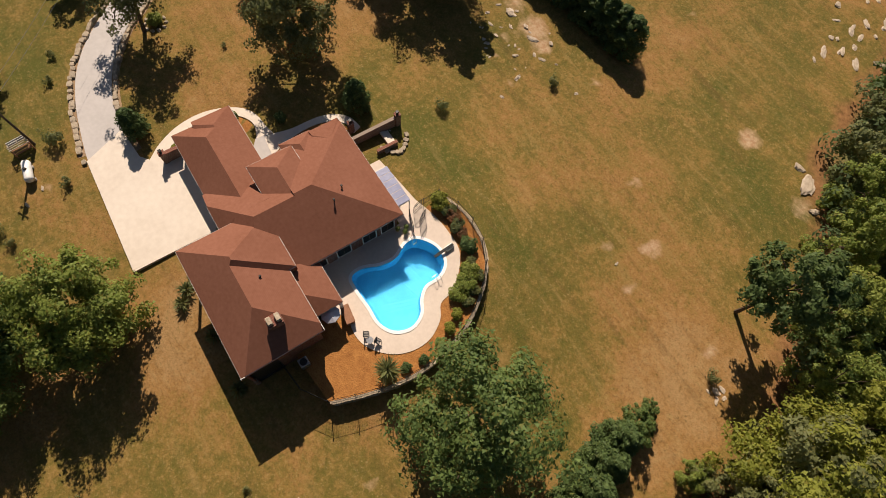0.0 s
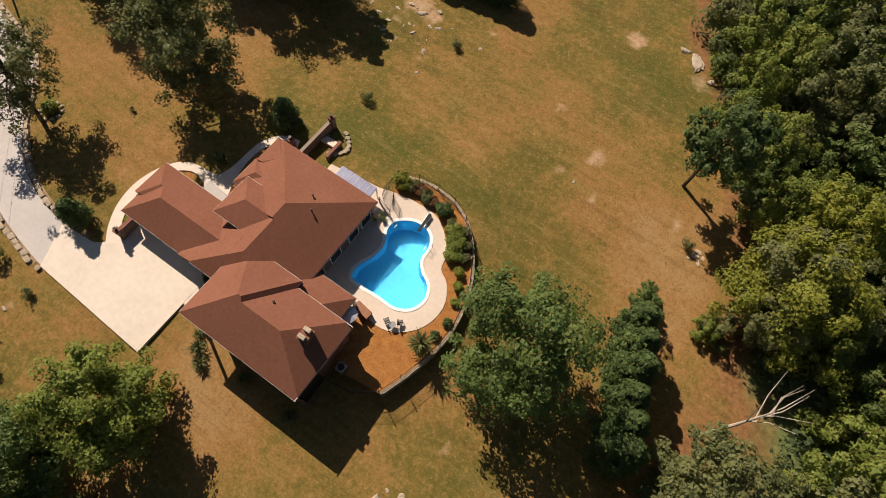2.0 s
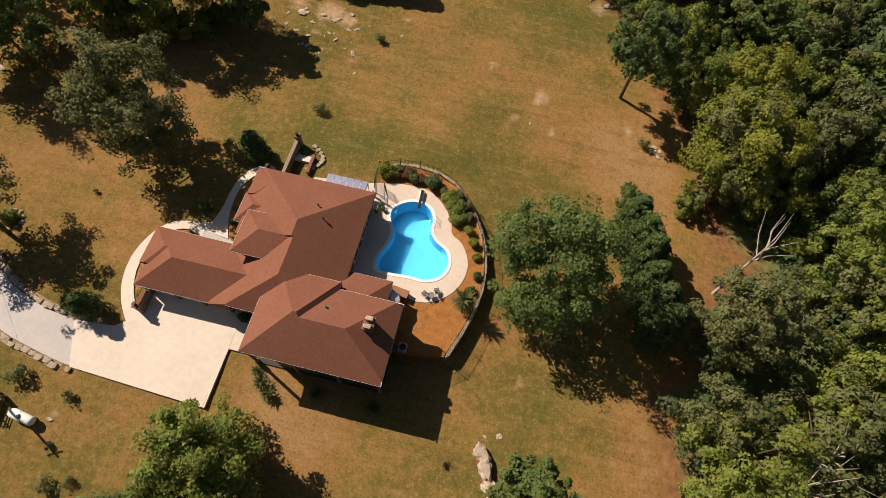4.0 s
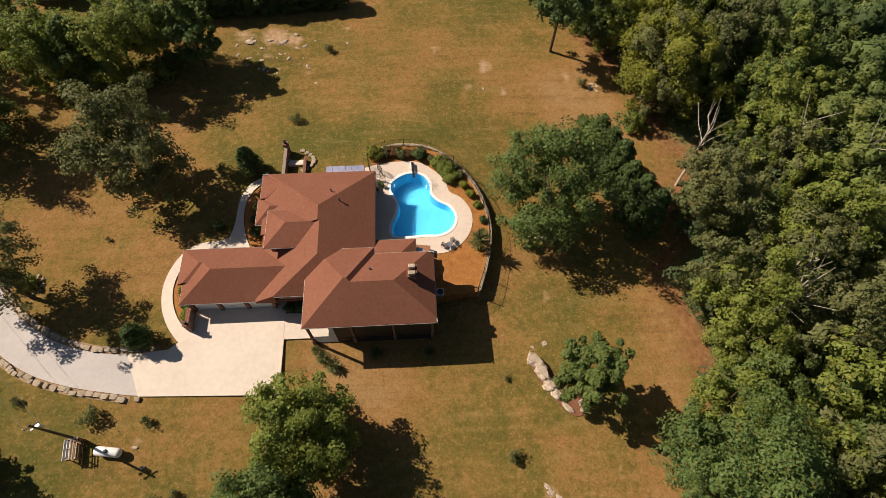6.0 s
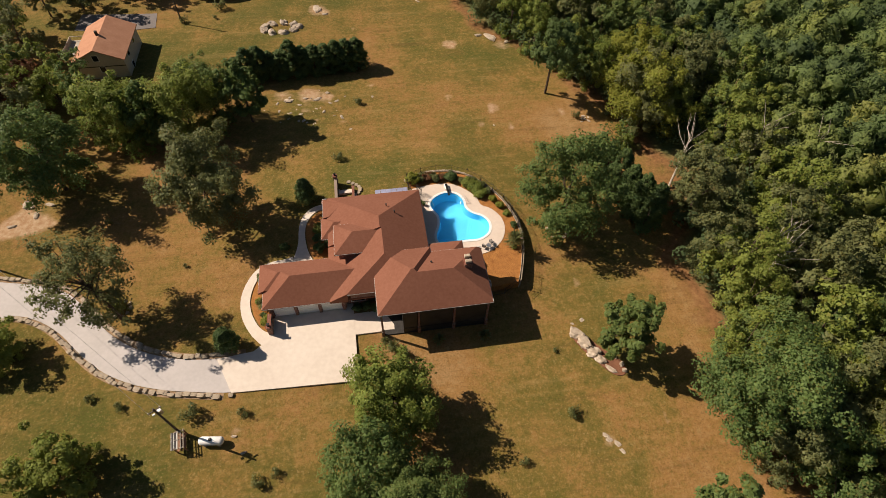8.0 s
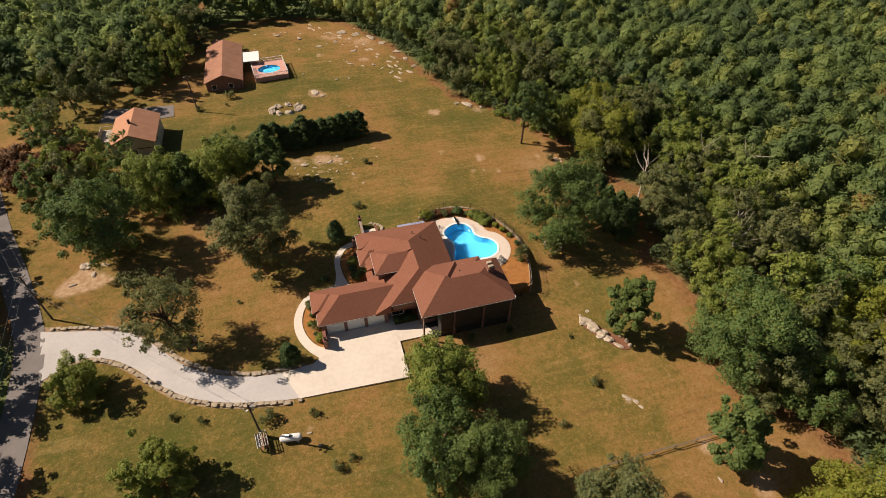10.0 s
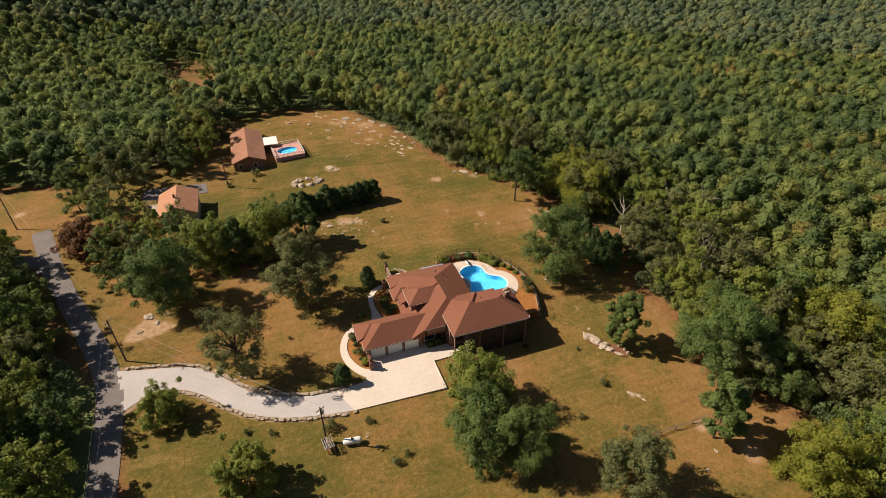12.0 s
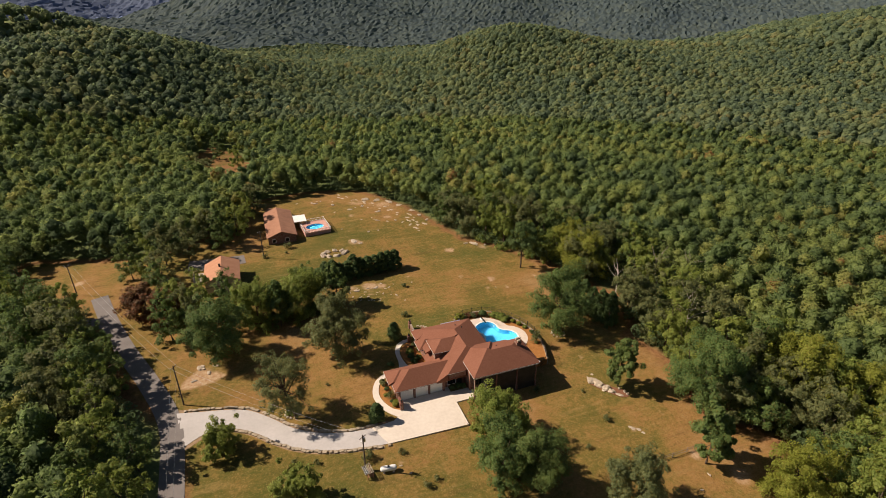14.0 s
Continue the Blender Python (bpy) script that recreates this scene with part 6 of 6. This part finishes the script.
for k in range(6):
    pst = thing("fence_post", "weathered wooden split-rail fence", "fence", (14.3 + k * 3.2, -37.0 + 0.1 * (k % 2), ground_z(14.3 + k * 3.2, -37.0)))
    part("post", tube(bmesh.new(), [(0, 0, -0.3), (0, 0, 1.1)], [0.08, 0.07], 6), WEATHERED, pst)
    for h in (0.45, 0.9):
        part("rail", tube(bmesh.new(), [(0, 0, h), (3.2, 0, h + dice.uniform(-0.1, 0.1))], [0.05, 0.045], 5), WEATHERED, pst)


def build_mailbox():
    m = thing("mailbox", "brick mailbox pillar beside the road", "mailbox", (-72.6, 38.0, ground_z(-72.6, 38.0)), 25)
    part("pillar", box(bmesh.new(), -0.35, 0.35, -0.35, 0.35, -0.2, 1.4), BRICK, m)
    part("cap", box(bmesh.new(), -0.42, 0.42, -0.42, 0.42, 1.4, 1.52, 0.03), WHITE, m)
    part("box", box(bmesh.new(), 0.2, 0.6, -0.15, 0.15, 0.95, 1.25, 0.03), WHITE, m)


build_mailbox()


# ---- dead trees ----
def dead_tree(x, y, tall, lean, seed, label):
    g = random.Random(seed)
    t = thing("dead_tree", label, "tree", (x, y, ground_z(x, y)))
    top = Vector((lean[0], lean[1], tall))
    midp = top * 0.5 + Vector((g.uniform(-0.3, 0.3), g.uniform(-0.3, 0.3), 0))
    stem = part("trunk", tube(bmesh.new(), [(0, 0, -0.3), midp, top], [0.2, 0.15, 0.06], 7), BARE_WOOD, t)
    for k in range(9):
        s = midp.lerp(top, 0.3) if k < 3 else midp.lerp(top, g.uniform(0.4, 1.0))
        w = (Vector((g.uniform(-1, 1), g.uniform(-1, 1), g.uniform(0.2, 1.0))) + 0.25 * Vector((lean[0], lean[1], 0))).normalized()
        ln = g.uniform(2.0, 4.6)
        part("limb", tube(bmesh.new(), [s, s + w * ln * 0.5 + Vector((g.uniform(-0.5, 0.5), g.uniform(-0.5, 0.5), -0.1)), s + w * ln + Vector((g.uniform(-0.9, 0.9), g.uniform(-0.9, 0.9), 0.6))], [0.07, 0.045, 0.015], 5), BARE_WOOD, stem)


dead_tree(47.8, 7.6, 8.0, (2.0, 3.2), 2, "pale dead tree with bare broken limbs at the wood's edge")
dead_tree(60.6, 7.8, 10.5, (-1.0, 1.0), 3, "pale bare dead tree standing among green crowns")
dead_tree(49.6, -14.2, 13.0, (0.5, 1.5), 4, "pale bare dead tree standing among green crowns")
dead_tree(51.5, -9.0, 12.0, (1.5, -1.0), 5, "pale bare dead tree standing among green crowns")
dead_tree(66.0, 5.6, 9.5, (2.0, 0.5), 6, "pale bare dead tree standing among green crowns")


# ---- neighbouring houses ----
def gable_house(name, label, x0, x1, y0, y1, eave, rise, base, wall_mat, roof_mat):
    """A simple gabled house whose ridge runs along y."""
    h = thing(name, label, "house")
    mid = (x0 + x1) / 2
    bm = bmesh.new()
    prof = [(x0 + 0.4, base), (x1 - 0.4, base), (x1 - 0.4, eave), (mid, eave + rise - 0.12), (x0 + 0.4, eave)]
    rows = [[bm.verts.new((x, y, z)) for x, z in prof] for y in (y0 + 0.4, y1 - 0.4)]
    bm.faces.new(rows[0])
    bm.faces.new(rows[1][::-1])
    for k in range(5):
        bm.faces.new((rows[0][k], rows[0][(k + 1) % 5], rows[1][(k + 1) % 5], rows[1][k]))
    bmesh.ops.recalc_face_normals(bm, faces=bm.faces[:])
    part("wall", bm, wall_mat, h)
    for a, za, b, zb in ((x0, eave - 0.05, mid, eave + rise), (mid, eave + rise, x1, eave - 0.05)):
        bm = bmesh.new()
        vs = [bm.verts.new(p) for p in ((a, y0, za), (b, y0, zb), (b, y1, zb), (a, y1, za), (a, y0, za - 0.18), (b, y0, zb - 0.18), (b, y1, zb - 0.18), (a, y1, za - 0.18))]
        for f in ((0, 1, 2, 3), (7, 6, 5, 4), (0, 4, 5, 1), (1, 5, 6, 2), (2, 6, 7, 3), (3, 7, 4, 0)):
            bm.faces.new([vs[k] for k in f])
        bmesh.ops.recalc_face_normals(bm, faces=bm.faces[:])
        part("roof", bm, roof_mat, h)
    return h, mid


h3, mid3 = gable_house("two_storey_house", "cream two-storey house with a tan gable roof", -50.6, -41.4, 48.5, 60.4, 3.7, 2.1, -0.6, CREAM, PALE_SHINGLE)
for z, x in ((1.0, -46.0), (3.3, -46.4)):
    win = part("window", boxes((x - 0.55, x + 0.55, 48.84, 48.89, z, z + 0.08), (x - 0.55, x + 0.55, 48.84, 48.89, z + 1.2, z + 1.28), (x - 0.55, x - 0.47, 48.84, 48.89, z + 0.08, z + 1.2), (x + 0.47, x + 0.55, 48.84, 48.89, z + 0.08, z + 1.2)), WHITE, h3)
    part("pane", box(bmesh.new(), x - 0.47, x + 0.47, 48.86, 48.88, z + 0.08, z + 1.2), GLASS, win)
for y, z in ((51.5, -0.1), (51.5, 2.2), (56.0, 2.2)):
    win = part("window", boxes((-41.81, -41.76, y, y + 1.1, z, z + 1.2)), WHITE, h3)
    part("pane", box(bmesh.new(), -41.76, -41.73, y + 0.1, y + 1.0, z + 0.1, z + 1.1), GLASS, win)
part("band", boxes((-50.22, -41.78, 48.85, 48.89, 2.2, 2.35)), DARK_TRIM, h3, "dark band between the storeys")
part("chimney", boxes((-46.5, -46.1, 53.5, 53.9, 5.0, 6.5)), DARK_TRIM, h3)
part("balcony", boxes((-53.4, -50.4, 53.0, 58.0, 2.2, 2.4), (-53.4, -53.3, 53.0, 58.0, 2.4, 3.3), (-53.3, -50.4, 53.0, 53.1, 3.2, 3.3), (-53.3, -50.4, 57.9, 58.0, 3.2, 3.3), (-53.4, -53.25, 53.0, 53.15, -0.5, 2.2), (-53.4, -53.25, 57.85, 58.0, -0.5, 2.2)), BARE_WOOD, h3, "pale wooden deck with railing")

h2, mid2 = gable_house("ranch_house", "low brown house with a tan gable roof", -33.2, -23.8, 75.0, 97.0, 2.4, 1.7, -1.5, BRICK, SHADED_SHINGLE)
for x in (-31.0, -27.0):
    win = part("window", boxes((x - 0.6, x + 0.6, 75.34, 75.39, 0.4, 1.7)), WHITE, h2)
    part("pane", box(bmesh.new(), x - 0.5, x + 0.5, 75.31, 75.34, 0.5, 1.6), GLASS, win)
part("porch_roof", boxes((-24.2, -19.6, 85.6, 91.6, 2.1, 2.25), (-19.8, -19.65, 85.7, 85.85, -1.5, 2.1), (-19.8, -19.65, 91.35, 91.5, -1.5, 2.1)), WHITE, h2, "white flat patio roof")


def build_second_pool():
    p = thing("above_ground_pool", "oval blue above-ground pool inside a raised red wooden deck", "swimming pool", (-17.4, 82.4, ground_z(-17.4, 82.4)), 6)
    n = 28
    rim = [(2.9 * math.cos(2 * math.pi * k / n), 2.2 * math.sin(2 * math.pi * k / n)) for k in range(n)]
    bm = bmesh.new()
    top = [bm.verts.new((x, y, 1.3)) for x, y in rim]
    low = [bm.verts.new((x, y, 0.3)) for x, y in rim]
    for k in range(n):
        bm.faces.new((top[k], top[(k + 1) % n], low[(k + 1) % n], low[k]))
    bm.faces.new(low)
    part("basin", bm, PLASTER, p)
    bm = bmesh.new()
    bm.faces.new([bm.verts.new((x, y, 1.15)) for x, y in rim])
    w = part("water", bm, WATER, p)
    w.visible_shadow = False
    slab("deck", [(-4.2, -4.4), (4.3, -4.4), (4.3, 5.0), (-4.2, 5.0)], 1.1, 1.3, PINK_DECK, "", "", hole=rim, parent=p)
    for a, b, c, d in ((-4.2, 4.3, -4.4, -4.3), (-4.2, 4.3, 4.9, 5.0), (4.2, 4.3, -4.3, 4.9), (-4.2, -4.1, -4.3, 2.0)):
        rail = part("railing", boxes((a, b, c, d, 2.1, 2.2), (a, b, c, d, 1.45, 1.52)), WHITE, p, "white wooden railing")
        long_x = b - a > d - c
        m = int(max(b - a, d - c) / 0.45)
        for k in range(m + 1):
            t = k / m
            x, y = (a + (b - a) * t, c) if long_x else (a, c + (d - c) * t)
            part("baluster", box(bmesh.new(), x, x + 0.08, y, y + 0.08, 1.3, 2.1), BARE_WOOD, rail)
    part("skirt", boxes((-4.15, 4.25, -4.38, -4.32, 0, 1.1), (4.22, 4.28, -4.3, 4.9, 0, 1.1), (-4.18, -4.12, -4.3, 4.9, 0, 1.1)), PINK_DECK, p, "red board skirt")


build_second_pool()
shed = thing("garden_shed", "small grey shed beside the ranch house", "shed", (-30.5, 101.0, ground_z(-30.5, 101.0)), 10)
part("body", box(bmesh.new(), -1.4, 1.4, -1.2, 1.2, -0.3, 1.9), CREAM, shed)
part("roof", roof_solid(-1.6, 1.6, -1.4, 1.4, 2.0, [("w", -1.6, 2.0, 0.5), ("e", 1.6, 2.0, 0.5)], 4.0, 0.1), PALE_SHINGLE, shed)
for pattern in (SPRIG, BUSH, PALE, YELLOW, LUSH, RUST, YUCCA, YUCCA_SMALL):
    drop_thing(pattern)
